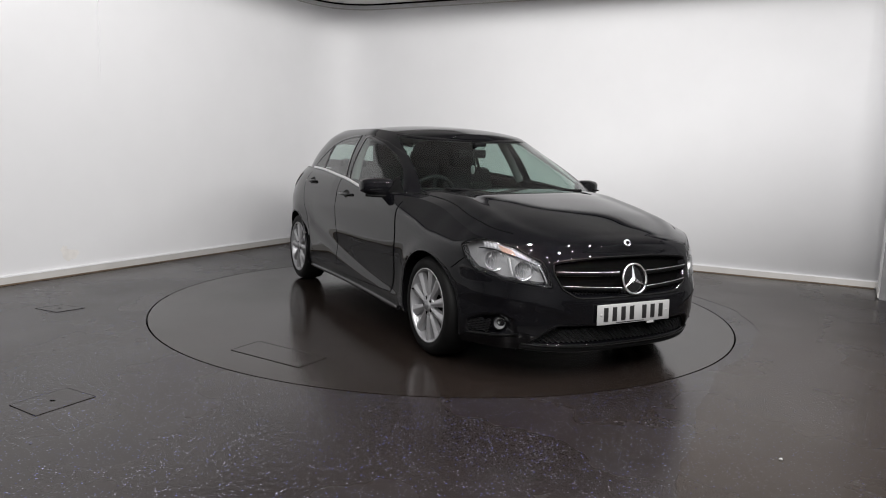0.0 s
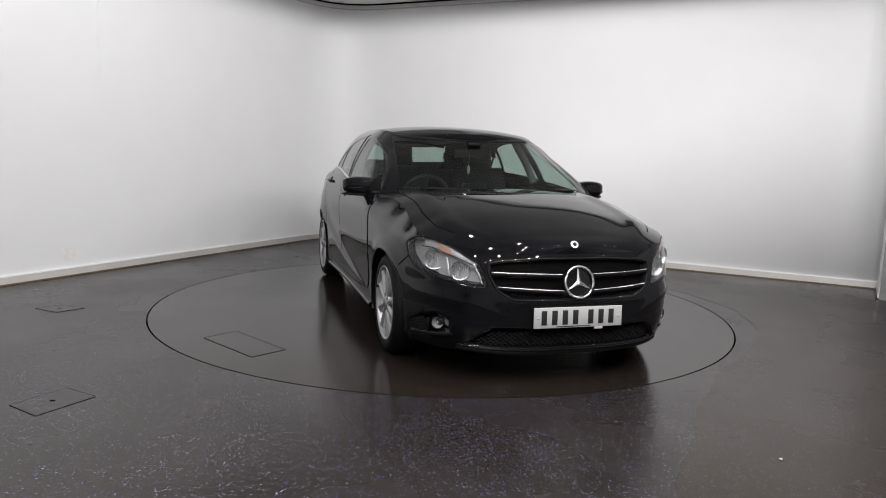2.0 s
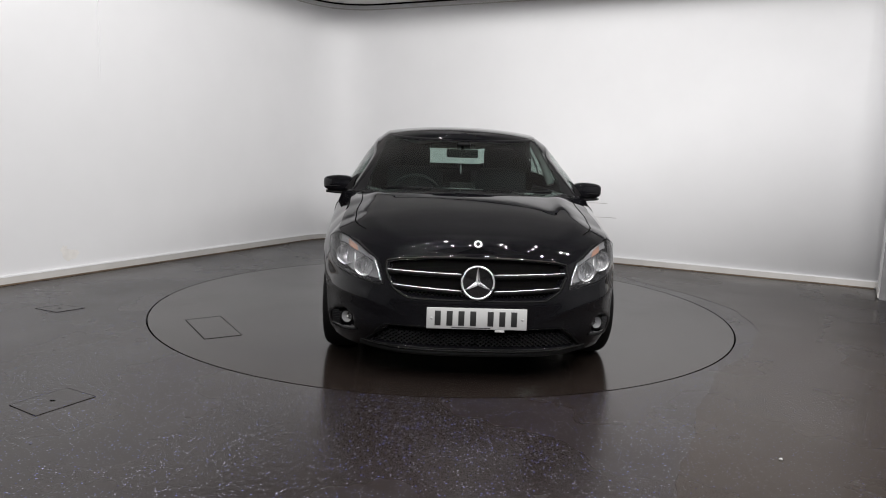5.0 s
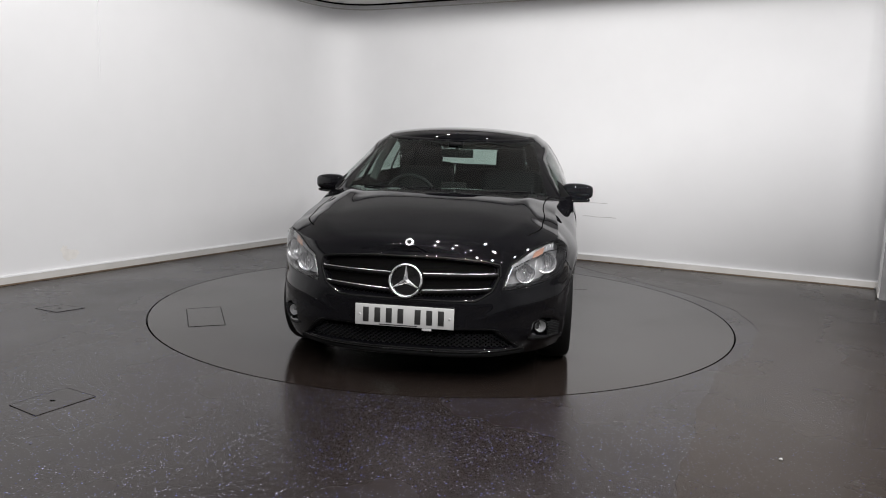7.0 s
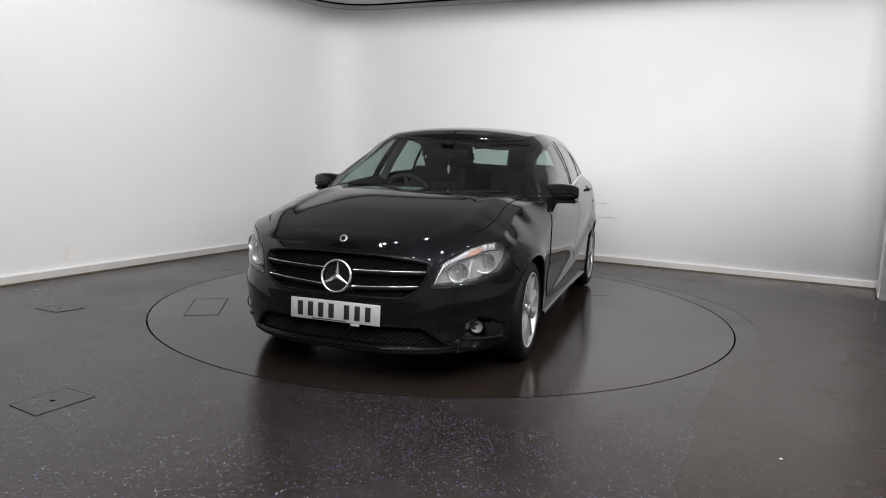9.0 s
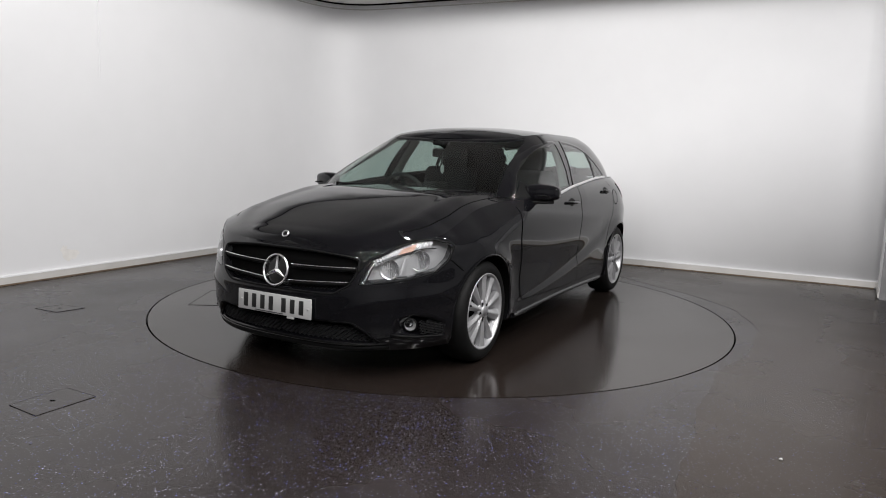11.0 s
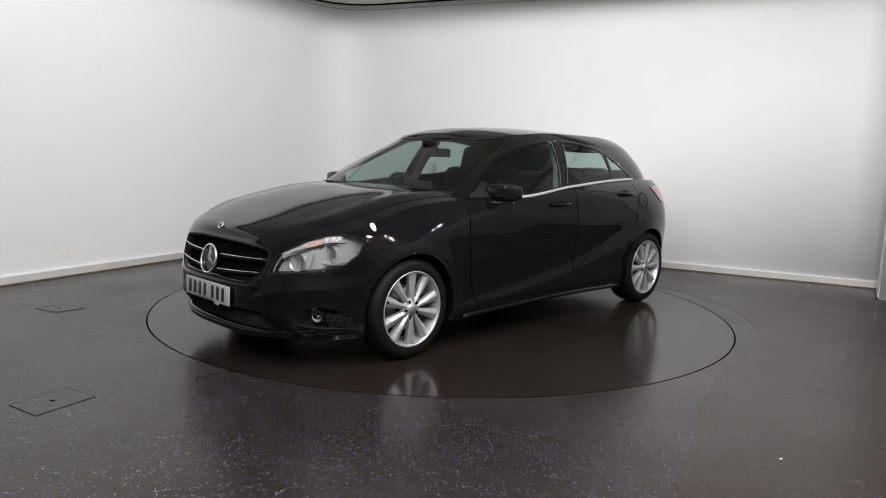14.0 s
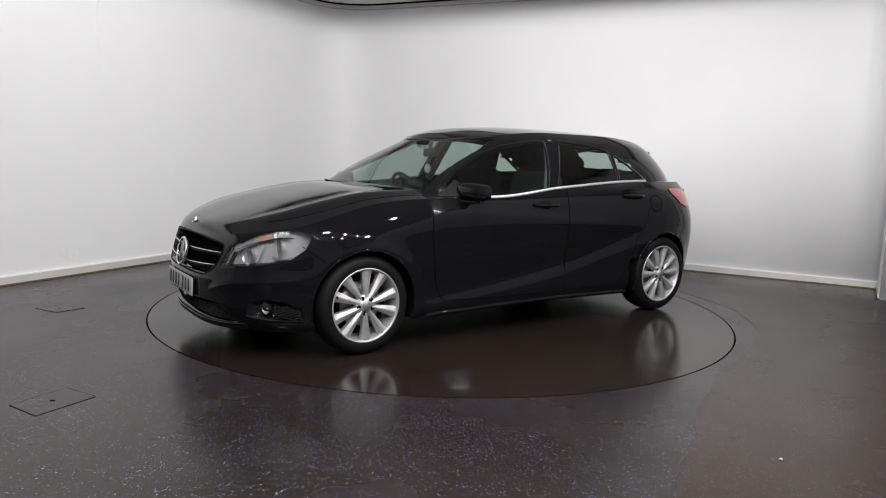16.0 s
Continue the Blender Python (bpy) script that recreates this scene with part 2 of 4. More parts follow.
def mirrored(data, side):
    """The left-hand part, or its mirror for the right-hand side."""
    if side > 0:
        return data
    return [(v[0], -v[1], v[2]) for v in data[0]], [tuple(reversed(f)) for f in data[1]]


# ---- the room ----
CORNER = Vector((-1.515, 4.226))
LDIR, BDIR, RDIR = Vector((-0.4624, -0.8867)), Vector((0.900, -0.435)), Vector((-0.491, -0.871))
RCORNER = Vector((4.345, 1.395))
LEND = CORNER + LDIR * 10.5
REND = RCORNER + RDIR * 0.62


def rounded_corner(c, d1, d2, r, n=14):
    """Points of the arc that joins two wall lines."""
    p1, p2 = c + d1 * r, c + d2 * r
    out = []
    for i in range(n + 1):
        t = i / n
        out.append(p1 * (1 - t) ** 2 + c * 2 * t * (1 - t) + p2 * t * t)
    return out


INNER = [LEND] + rounded_corner(CORNER, LDIR, BDIR, 0.75) + [RCORNER, REND]


def offset_line(line, d):
    out = []
    for i, q in enumerate(line):
        a, b = line[max(i - 1, 0)], line[min(i + 1, len(line) - 1)]
        if 0 < i < len(line) - 1:
            t = ((q - a).normalized() + (b - q).normalized()).normalized()
            k = 1 / max(t.dot((b - q).normalized()), 0.3)
        else:
            t, k = (b - a).normalized(), 1
        out.append(q + Vector((-t.y, t.x)) * d * k)
    return out


def wall_strip(line, z0, z1, d0, d1, bevel=0.0):
    """A wall or trim of thickness d0..d1 along a plan line (left of its way is outside)."""
    a, b = offset_line(line, d0), offset_line(line, d1)
    n = len(line)
    verts = [(q.x, q.y, z0) for q in a] + [(q.x, q.y, z1) for q in a] + [(q.x, q.y, z1) for q in b] + [(q.x, q.y, z0) for q in b]
    faces = []
    for i in range(n - 1):
        for k in range(4):
            l = (k + 1) % 4
            faces.append((k * n + i, k * n + i + 1, l * n + i + 1, l * n + i))
    faces += [(0, n, 2 * n, 3 * n), (n - 1, 4 * n - 1, 3 * n - 1, 2 * n - 1)]
    return verts, faces, False


split = len(INNER) - 2
left_back = INNER[:split + 1]
wl = part("wall_west", wall_strip(left_back, 0, CEIL + 0.3, 0.0, 0.15), WALL)
wl.data.polygons.foreach_set("use_smooth", [True] * len(wl.data.polygons))
# only the rounded corner is smooth: the long arrises stay sharp
for e in wl.data.edges:
    if e.vertices[0] // len(left_back) == e.vertices[1] // len(left_back):
        e.use_edge_sharp = True
tagged(wl, "smooth white painted studio wall with a rounded corner", "wall", kind="structure")
we = part("wall_east", wall_strip([RCORNER, REND], 0, CEIL + 0.3, 0.0, 0.15), WALL)
tagged(we, "plain white painted studio side wall", "wall", kind="structure")
sk = part("baseboard", wall_strip(left_back[:-1] + [RCORNER + BDIR * -0.002], 0.012, 0.07, -0.014, 0.002), SKIRT)
tagged(sk, "white painted skirting board along the wall", "baseboard", kind="structure")
sk2 = part("baseboard_east", wall_strip([RCORNER + RDIR * 0.02, REND], 0.012, 0.07, -0.014, 0.002), SKIRT)
tagged(sk2, "white painted skirting board along the side wall", "baseboard", kind="structure")
lip = part("trim_skirting_lip", wall_strip(left_back[:-1] + [RCORNER + BDIR * -0.002], 0.070, 0.080, -0.018, 0.002), WALL)
tagged(lip, "narrow white lip on top of the skirting", "trim", kind="structure")
dl = part("trim_floor_edge", wall_strip(left_back[:-1] + [RCORNER + BDIR * -0.03], -0.01, 0.0115, -0.018, 0.0), DIRT)
tagged(dl, "dirty brown sealant strip under the skirting", "trim", kind="structure")
ctrim = part("trim_ceiling_edge", wall_strip(left_back, CEIL - 0.075, CEIL - 0.062, -0.012, 0.002), SKIRT)
tagged(ctrim, "thin pale bead just under the ceiling", "trim", kind="structure")
ctrim = part("trim_ceiling_gap", wall_strip(left_back, CEIL - 0.014, CEIL + 0.004, -0.03, 0.002), GAP)
tagged(ctrim, "dark shadow gap at the ceiling edge", "trim", kind="structure")
# upright joint cover on the long wall
seam_at = CORNER + LDIR * 3.62
seam = part("trim_joint", box((0.010, 0.012, 1.3), (0, 0, 0), 0.002), WALL)
seam.matrix_world = pose(seam_at.x, seam_at.y, 2.42, 0, 0, math.degrees(math.atan2(LDIR.y, LDIR.x)) - 90)
tagged(seam, "slim white joint strip between wall panels", "trim", kind="structure")
# added unseen grey surround closes the place behind the camera, for reflections and bounce
back_line = [REND + RDIR * 0.02, REND + RDIR * 0.12 + Vector((0.4, -0.2)), Vector((5.4, 0.2)), Vector((5.2, -8.5)), Vector((-5.5, -9.5)), LEND]
bw = part("wall_unseen", wall_strip(back_line, 0, CEIL + 0.3, 0.0, 0.1), SURROUND)
tagged(bw, "unseen grey surround added for reflections and bounce light", "wall", kind="structure")
ce = part("ceiling", box((22, 22, 0.1), (0, -2, CEIL + 0.05)), CEILM)
tagged(ce, "matt grey ceiling boards", "ceiling", kind="structure")

# floor with a round cut-out for the turntable
DISC_R = 2.206


def ring_plate(r_in, outer, z_top, depth, segs=160):
    verts, faces = [], []
    for i in range(segs):
        a = 2 * math.pi * i / segs
        c, s = math.cos(a), math.sin(a)
        k = outer / max(abs(c), abs(s))
        verts += [(r_in * c, r_in * s, z_top - depth), (r_in * c, r_in * s, z_top), (k * c, k * s, z_top)]
    for i in range(segs):
        j = (i + 1) % segs
        for k in range(2):
            faces.append((i * 3 + k, i * 3 + k + 1, j * 3 + k + 1, j * 3 + k))
    return verts, faces, False


fl = part("floor", ring_plate(DISC_R + 0.006, 14, 0.0, 0.04), FLOOR)
tagged(fl, "glossy dark brown-grey speckled vinyl floor", "floor", kind="structure")
pit = part("floor_pit", lathe([(0.01, -0.045), (2.3, -0.045)], 64), GAP)
tagged(pit, "black gap under the turntable rim", "floor", kind="structure")

for lx, ly, _ in DOWNLIGHTS:
    lamp = part("downlight", lathe([(0.058, -0.012), (0.06, -0.016), (0.085, -0.016), (0.09, 0.0)], 32), SKIRT)
    lamp.matrix_world = pose(lx, ly, CEIL)
    tagged(lamp, "round white recessed ceiling downlight, switched on", "ceiling light", "ceiling downlights")
    part("lens", lathe([(0.001, -0.004), (0.06, -0.004)], 32), GLOW, lamp)
# ---- turntable ----
turntable = new("turntable")
tagged(turntable, "round dark vinyl-topped vehicle turntable set flush in floor", "turntable")
top = part("platform", lathe([(0.001, 0.0), (0.8, 0.0), (1.6, 0.0), (DISC_R - 0.005, 0.0), (DISC_R - 0.005, -0.04)], 160) + (False,), DISC, turntable)

# ---- the car: x forward from mid-wheelbase, y to its left, z up ----
AXLE, WHEEL_R, WHEEL_Y = 1.3495, 0.314, 0.868
NF, NR, XAF, XAR = 2.9, 3.6, 1.1, -0.95
Z_SHOULDER = curve([-2.1, -1.7, -1.2, -0.25, 0.41, 0.9, 1.2, 1.45, 1.65, 1.78, 1.86, 1.95, 2.05, 2.13], [0.99, 1.035, 1.038, 0.994, 0.935, 0.93, 0.905, 0.85, 0.797, 0.77, 0.757, 0.737, 0.715, 0.70])
Z_BELT = curve([-2.1, -1.7, -1.2, -0.25, 0.41, 0.7, 1.05], [0.99, 1.035, 1.038, 0.994, 0.935, 0.935, 0.95])
Z_BOTTOM = curve([-2.1, -1.8, -1.3, -0.9, 0.0, 0.9, 1.35, 1.8, 2.2], [0.31, 0.23, 0.19, 0.185, 0.195, 0.185, 0.18, 0.165, 0.185])
X_FRONT = curve([0.15, 0.25, 0.33, 0.44, 0.57, 0.66, 0.72, 0.79], [2.12, 2.165, 2.185, 2.185, 2.16, 2.13, 2.095, 2.035])
X_REAR = curve([0.2, 0.4, 0.6, 0.8, 1.0, 1.1], [-1.98, -2.06, -2.08, -2.04, -1.97, -1.93])
HALF_W = curve([0.16, 0.22, 0.3, 0.42, 0.6, 0.75, 0.88, 0.94, 0.99, 1.04], [0.835, 0.862, 0.874, 0.876, 0.886, 0.889, 0.878, 0.862, 0.835, 0.785])
Z_ROLL = curve([0.3, 0.5, 0.65, 0.8, 1.0, 1.2, 1.4, 1.6, 1.75, 2.0], [1.25, 1.08, 0.97, 0.90, 0.825, 0.775, 0.735, 0.73, 0.78, 0.85])
CREASE_UP = curve([-1.6, -1.0, 0.0, 0.9, 1.4], [0.70, 0.715, 0.80, 0.855, 0.80])
CREASE_LOW = curve([-1.1, -0.7, -0.2, 0.4, 0.9], [0.66, 0.56, 0.45, 0.36, 0.31])


def half_width(x, z):
    """Half the body's width with the pressed lines of the flank."""
    w = HALF_W(z)
    x = np.asarray(x, float)
    along = np.clip((1.25 - x) / 0.4, 0, 1) * np.clip((x + 1.25) / 0.4, 0, 1)
    d = z - CREASE_UP(x)
    w = w + along * 0.005 * np.where(d < 0, np.exp(-(d / 0.07) ** 2), np.exp(-(d / 0.026) ** 2))
    d = z - CREASE_LOW(x)
    w = w - along * 0.015 * np.where(d > 0, np.exp(-(d / 0.14) ** 2), np.exp(-(d / 0.045) ** 2))
    # flared arches
    for ax in (AXLE, -AXLE):
        r = np.hypot(x - ax, z - 0.306)
        w = w + 0.012 * np.exp(-((r - 0.345) / 0.05) ** 2)
    # the tail draws in above the wheels
    w = w - 0.035 * np.clip((-0.4 - x) / 1.2, 0, 1) * np.clip((z - 0.75) / 0.25, 0, 1)
    # the wing rolls over into the bonnet
    return w - 0.92 * 0.022 * np.log1p(np.exp((z - Z_ROLL(x)) / 0.022))


def side_y(x, z):
    """The flank: how far out the body is at (x, z)."""
    x, z = np.asarray(x, float), np.asarray(z, float)
    tf = np.clip((x - XAF) / (X_FRONT(z) - XAF), 0, 1)
    tr = np.clip((XAR - x) / (XAR - X_REAR(z)), 0, 1)
    return half_width(x, z) * (1 - tf ** NF) ** (1 / NF) * (1 - tr ** NR) ** (1 / NR)


def front_x(y, z):
    """The nose: how far forward the body is at (y, z)."""
    y = np.abs(np.asarray(y, float))
    t = np.clip(y / HALF_W(z), 0, 1)
    return XAF + (X_FRONT(z) - XAF) * (1 - t ** NF) ** (1 / NF)


# openings of the nose as outlines in (y, z), left side
GRILLE = [(0.0, 0.468), (0.2, 0.468), (0.36, 0.472), (0.44, 0.52), (0.478, 0.60), (0.474, 0.652), (0.40, 0.668), (0.2, 0.682), (0.0, 0.686)]
INTAKE = [(0.0, 0.2), (0.3, 0.2), (0.585, 0.205), (0.545, 0.25), (0.455, 0.325), (0.0, 0.325)]
FOGBAY = [(0.64, 0.262), (0.70, 0.245), (0.81, 0.225), (0.815, 0.30), (0.775, 0.35), (0.71, 0.372), (0.65, 0.345)]
CHEEK = [(0.33, 0.355), (0.46, 0.47), (0.56, 0.516), (0.86, 0.545), (0.87, 0.40), (0.70, 0.385), (0.52, 0.36)]
HEADLAMP = [(0.492, 0.53), (0.60, 0.543), (0.70, 0.558), (0.785, 0.592), (0.815, 0.65), (0.82, 0.72), (0.80, 0.745), (0.757, 0.762), (0.71, 0.755), (0.64, 0.727), (0.577, 0.683), (0.53, 0.655)]
FRONT_POCKETS = [(GRILLE + [(-y, z) for y, z in GRILLE[::-1]], 0.045, 0.03), (INTAKE + [(-y, z) for y, z in INTAKE[::-1]], 0.06, 0.03), (FOGBAY, 0.04, 0.035), (CHEEK, -0.012, 0.10), (HEADLAMP, 0.085, 0.02)]


def carve(p):
    """Press the nose openings into body points (n, 3) of the left half."""
    q = p.copy()
    y, z = p[:, 1], p[:, 2]
    for poly, deep, soft in FRONT_POCKETS:
        k = np.where(p[:, 0] > 1.3, pocket(poly, y, z, soft), 0) * deep
        q[:, 0] -= k
        q[:, 1] -= k * 0.5 * np.clip(y / 0.8, 0, 1) ** 2
    return q


def body_grid():
    """The lower shell from sill to shoulder as a dense grid, left half."""
    nf, nm, nr, nv = 110, 90, 36, 64
    cols = []
    v = np.linspace(0, 1, nv + 1)
    for i in range(nf):
        cols.append(("f", math.pi / 2 * (1 - i / nf)))
    for i in range(nm):
        cols.append(("m", i / nm))
    for i in range(nr + 1):
        cols.append(("r", math.pi / 2 * i / nr))
    grid = []
    for kind, t in cols:
        z = 0.2 + 0.6 * v
        for _ in range(8):
            if kind == "f":
                x = XAF + (X_FRONT(z) - XAF) * math.sin(t) ** (2 / NF)
                cut = max(math.cos(t), 0) ** (2 / NF)
            elif kind == "m":
                x = XAF + (XAR - XAF) * t + 0 * z
                cut = 1.0
            else:
                x = XAR - (XAR - X_REAR(z)) * math.sin(t) ** (2 / NR)
                cut = max(math.cos(t), 0) ** (2 / NR)
            z = Z_BOTTOM(x) + (Z_SHOULDER(x) - Z_BOTTOM(x)) * v
        grid.append(np.stack([x, half_width(x, z) * cut, z], -1))
    return np.array(grid)


def grid_faces(nu, nv, keep=None):
    faces = []
    for i in range(nu - 1):
        for j in range(nv - 1):
            if keep is None or keep[i, j]:
                q = i * nv + j
                faces.append((q, q + 1, q + nv + 1, q + nv))
    return faces


def both_sides(p, faces):
    """Mirror half a shell and join the two halves."""
    n = len(p)
    m = p * np.array((1, -1, 1))
    return np.concatenate([p, m]), faces + [tuple(n + k for k in reversed(f)) for f in faces]


def used_only(p, faces):
    used = sorted({k for f in faces for k in f})
    at = {k: i for i, k in enumerate(used)}
    return p[used], [tuple(at[k] for k in f) for f in faces]


car = new("car")
tagged(car, "black glossy five-door hatchback parked on the turntable", "car")

G = body_grid()
nu, nv = G.shape[:2]
P = G.reshape(-1, 3).copy()
# draw points near the wheel openings onto their circles
ARCH_R = 0.335
for ax in (AXLE, -AXLE):
    dx, dz = P[:, 0] - ax, P[:, 2] - 0.306
    r = np.hypot(dx, dz)
    near = (np.abs(r - ARCH_R) < 0.011) & (P[:, 1] > 0.5)
    P[near, 0] = ax + dx[near] / r[near] * ARCH_R
    P[near, 2] = 0.306 + dz[near] / r[near] * ARCH_R
G2 = P.reshape(nu, nv, 3)
mid = (G2[:-1, :-1] + G2[1:, :-1] + G2[1:, 1:] + G2[:-1, 1:]) / 4
keep = np.ones((nu - 1, nv - 1), bool)
for ax in (AXLE, -AXLE):
    keep &= ~((np.hypot(mid[..., 0] - ax, mid[..., 2] - 0.306) < ARCH_R) & (mid[..., 1] > 0.5))
P = carve(P)
front_zone = np.zeros((nu - 1, nv - 1), bool)
front_zone[:110] = mid[:110, :, 0] > 1.68
fc = grid_faces(nu, nv, keep & ~front_zone)
part("body_shell", (*both_sides(*used_only(P, fc)),), PAINT, car)
fc = grid_faces(nu, nv, keep & front_zone)
bumper = part("front_bumper", (*both_sides(*used_only(P, fc)),), PAINT, car)

# bonnet between the shoulder lines
Z_CENTRE = curve([0.6, 0.95, 1.2, 1.36, 1.5, 1.65, 1.86, 2.0, 2.10, 2.135], [0.955, 0.985, 0.977, 0.957, 0.933, 0.902, 0.842, 0.795, 0.75, 0.70])


def bonnet_z(x, y):
    ys = np.maximum(side_y(x, Z_SHOULDER(x)), 1e-3)
    t = np.clip(np.abs(y) / ys, 0, 1)
    zs, zc = Z_SHOULDER(x), Z_CENTRE(x)
    # a soft ridge runs back from each lamp
    ridge = 0.014 * np.exp(-((t - 0.78) / 0.08) ** 2) * np.clip((2.05 - x) / 0.3, 0, 1)
    return zs + (zc - zs) * (1 - t ** 3.4) + ridge


edge = G[:150, -1]
edge = edge[edge[:, 0] > 0.62]
rows = 26
bv, bf = [], []
for q in edge:
    for j in range(rows + 1):
        y = q[1] * (1 - j / rows)
        x = q[0]
        bv.append((x, y, float(bonnet_z(q[0], y)) if j else q[2]))
bf = grid_faces(len(edge), rows + 1)
part("bonnet", (*both_sides(np.array(bv), bf),), PAINT, car)

# ---- cabin ----
NGF, NGR = 3.6, 3.2
Z_ROOF_EDGE = curve([-1.75, -1.4, -0.9, -0.3, 0.1, 0.36], [1.285, 1.345, 1.382, 1.386, 1.360, 1.322])
Z_ROOF = curve([-1.75, -1.4, -0.9, -0.3, 0.1, 0.36], [1.315, 1.377, 1.418, 1.428, 1.408, 1.355])
ROOF_Y = curve([-1.75, -1.3, -0.6, 0.0, 0.4], [0.50, 0.555, 0.592, 0.612, 0.615])


def cabin_ends(v):
    bow = 0.03 * np.sin(math.pi * v)
    return 1.03 + (0.33 - 1.03) * v + bow, 0.45 - 0.72 * v, -1.99 + 0.30 * v - 0.5 * bow, -1.0 + 0.15 * v


def cabin_side(x, v):
    yb = side_y(np.minimum(x, 1.0), Z_BELT(x))
    return (1 - v) * yb + v * ROOF_Y(x) + 0.028 * np.sin(math.pi * v) - 0.036 * np.clip((v - 0.78) / 0.22, 0, 1) ** 2.2


def cabin_z(x, v):
    return Z_BELT(x) * (1 - v) + Z_ROOF_EDGE(x) * v


def cabin_y(x, z, out=0.0):
    """The cabin's flank at (x, z)."""
    v = np.clip((z - Z_BELT(x)) / (Z_ROOF_EDGE(x) - Z_BELT(x)), 0, 1)
    xf, xa, xr, xb = cabin_ends(v)
    tf, tr = np.clip((x - xa) / (xf - xa), 0, 1), np.clip((xb - x) / (xb - xr), 0, 1)
    return cabin_side(x, v) * (1 - tf ** NGF) ** (1 / NGF) * (1 - tr ** NGR) ** (1 / NGR) + out


def screen_at(y, v, out=0.0):
    """The windscreen's surface at (y, v), v from its foot to the roof."""
    xf, xa, _, _ = cabin_ends(v)
    x = xf
    for _ in range(6):
        t = np.clip(abs(y) / cabin_side(x, v), 0, 0.999)
        x = xa + (xf - xa) * (1 - t ** NGF) ** (1 / NGF)
    return (float(x) + out * 0.6, float(y), float(cabin_z(x, v)) + out)


def rear_at(y, v, out=0.0):
    _, _, xr, xb = cabin_ends(v)
    x = xr
    for _ in range(6):
        t = np.clip(abs(y) / cabin_side(x, v), 0, 0.999)
        x = xb - (xb - xr) * (1 - t ** NGR) ** (1 / NGR)
    return (float(x) - out, float(y), float(cabin_z(x, v)) + out * 0.4)


def cabin_grid():
    nf, nm, nr, nv = 60, 70, 40, 36
    cols = [("f", math.pi / 2 * (1 - i / nf)) for i in range(nf)] + [("m", i / nm) for i in range(nm)] + [("r", math.pi / 2 * i / nr) for i in range(nr + 1)]
    v = np.linspace(0, 1, nv + 1)
    xf, xa, xr, xb = cabin_ends(v)
    grid = []
    for kind, t in cols:
        if kind == "f":
            x, cut = xa + (xf - xa) * math.sin(t) ** (2 / NGF), max(math.cos(t), 0) ** (2 / NGF)
        elif kind == "m":
            x, cut = xa + (xb - xa) * t, 1.0
        else:
            x, cut = xb - (xb - xr) * math.sin(t) ** (2 / NGR), max(math.cos(t), 0) ** (2 / NGR)
        grid.append(np.stack([x, cabin_side(x, v) * cut, cabin_z(x, v)], -1))
    return np.array(grid), v


WIN_FRONT = [(0.80, 0.945), (0.72, 1.03), (0.62, 1.10), (0.445, 1.188), (0.185, 1.275), (-0.06, 1.312), (-0.19, 1.318), (-0.095, 0.991), (0.10, 0.974), (0.41, 0.945)]
WIN_REAR = [(-0.33, 1.322), (-0.55, 1.315), (-0.72, 1.294), (-0.84, 1.261), (-0.862, 1.037), (-0.60, 1.026), (-0.185, 1.000)]
WIN_QUARTER = [(-0.885, 1.243), (-1.0, 1.18), (-1.10, 1.118), (-1.20, 1.048), (-0.893, 1.04)]
SIDE_WINDOWS = [WIN_FRONT, WIN_REAR, WIN_QUARTER]


def screen_half(v):
    return 0.695 - 0.125 * v


C, CV = cabin_grid()
nu, nv = C.shape[:2]
cmid = (C[:-1, :-1] + C[1:, :-1] + C[1:, 1:] + C[:-1, 1:]) / 4
vmid = np.broadcast_to((CV[:-1] + CV[1:]) / 2, cmid.shape[:2])
ckeep = np.ones(cmid.shape[:2], bool)
for poly in SIDE_WINDOWS:
    ckeep &= ~inside(poly, cmid[..., 0], cmid[..., 2])
col = np.arange(nu - 1)[:, None]
ckeep &= ~((col < 60) & (cmid[..., 1] < screen_half(vmid) - 0.005) & (vmid > 0.03) & (vmid < 0.95))
ckeep &= ~((col > 129) & (cmid[..., 1] < 0.47 - 0.06 * vmid) & (vmid > 0.30) & (vmid < 0.86))
cab = part("cabin_shell", (*both_sides(*used_only(C.reshape(-1, 3), grid_faces(nu, nv, ckeep))),), PAINT, car)
# roof skin
rim = C[:, -1]
rv = []
for q in rim:
    for j in range(17):
        y = q[1] * (1 - j / 16)
        t = 1 - j / 16
        rv.append((q[0], y, q[2] + (float(Z_ROOF(q[0])) - q[2]) * (1 - t ** 2.2)))
part("roof", (*both_sides(np.array(rv), grid_faces(len(rim), 17)),), PAINT, car)
lin = [(a, b, c - 0.03) for a, b, c in rv]
part("headlining", (*both_sides(np.array(lin), grid_faces(len(rim), 17)),), LINER, car)

# glass
wp = []
for i in range(25):
    y = -1 + 2 * i / 24
    for j in range(17):
        v = 0.01 + 0.96 * j / 16
        wp.append(screen_at(y * screen_half(v), v, 0.001))
windscreen = part("windscreen", (wp, grid_faces(25, 17)), GLASS, car, "raked clear windscreen")
loop = [(-screen_half(0.01), 0.01)] + [(y * screen_half(0.97), 0.97) for y in np.linspace(-1, 1, 21)] + [(y * screen_half(0.01), 0.01) for y in np.linspace(1, -0.95, 21)]
part("screen_border", ribbon([(a, b) for a, b in loop], lambda a, b, o: screen_at(a, min(max(b, 0.0), 1.0), 0.002 + o), 0.036, True, 0.002), PAINT, windscreen)
wp = []
for i in range(17):
    y = -1 + 2 * i / 16
    for j in range(9):
        v = 0.28 + 0.60 * j / 8
        wp.append(rear_at(y * (0.49 - 0.06 * v), v, 0.001))
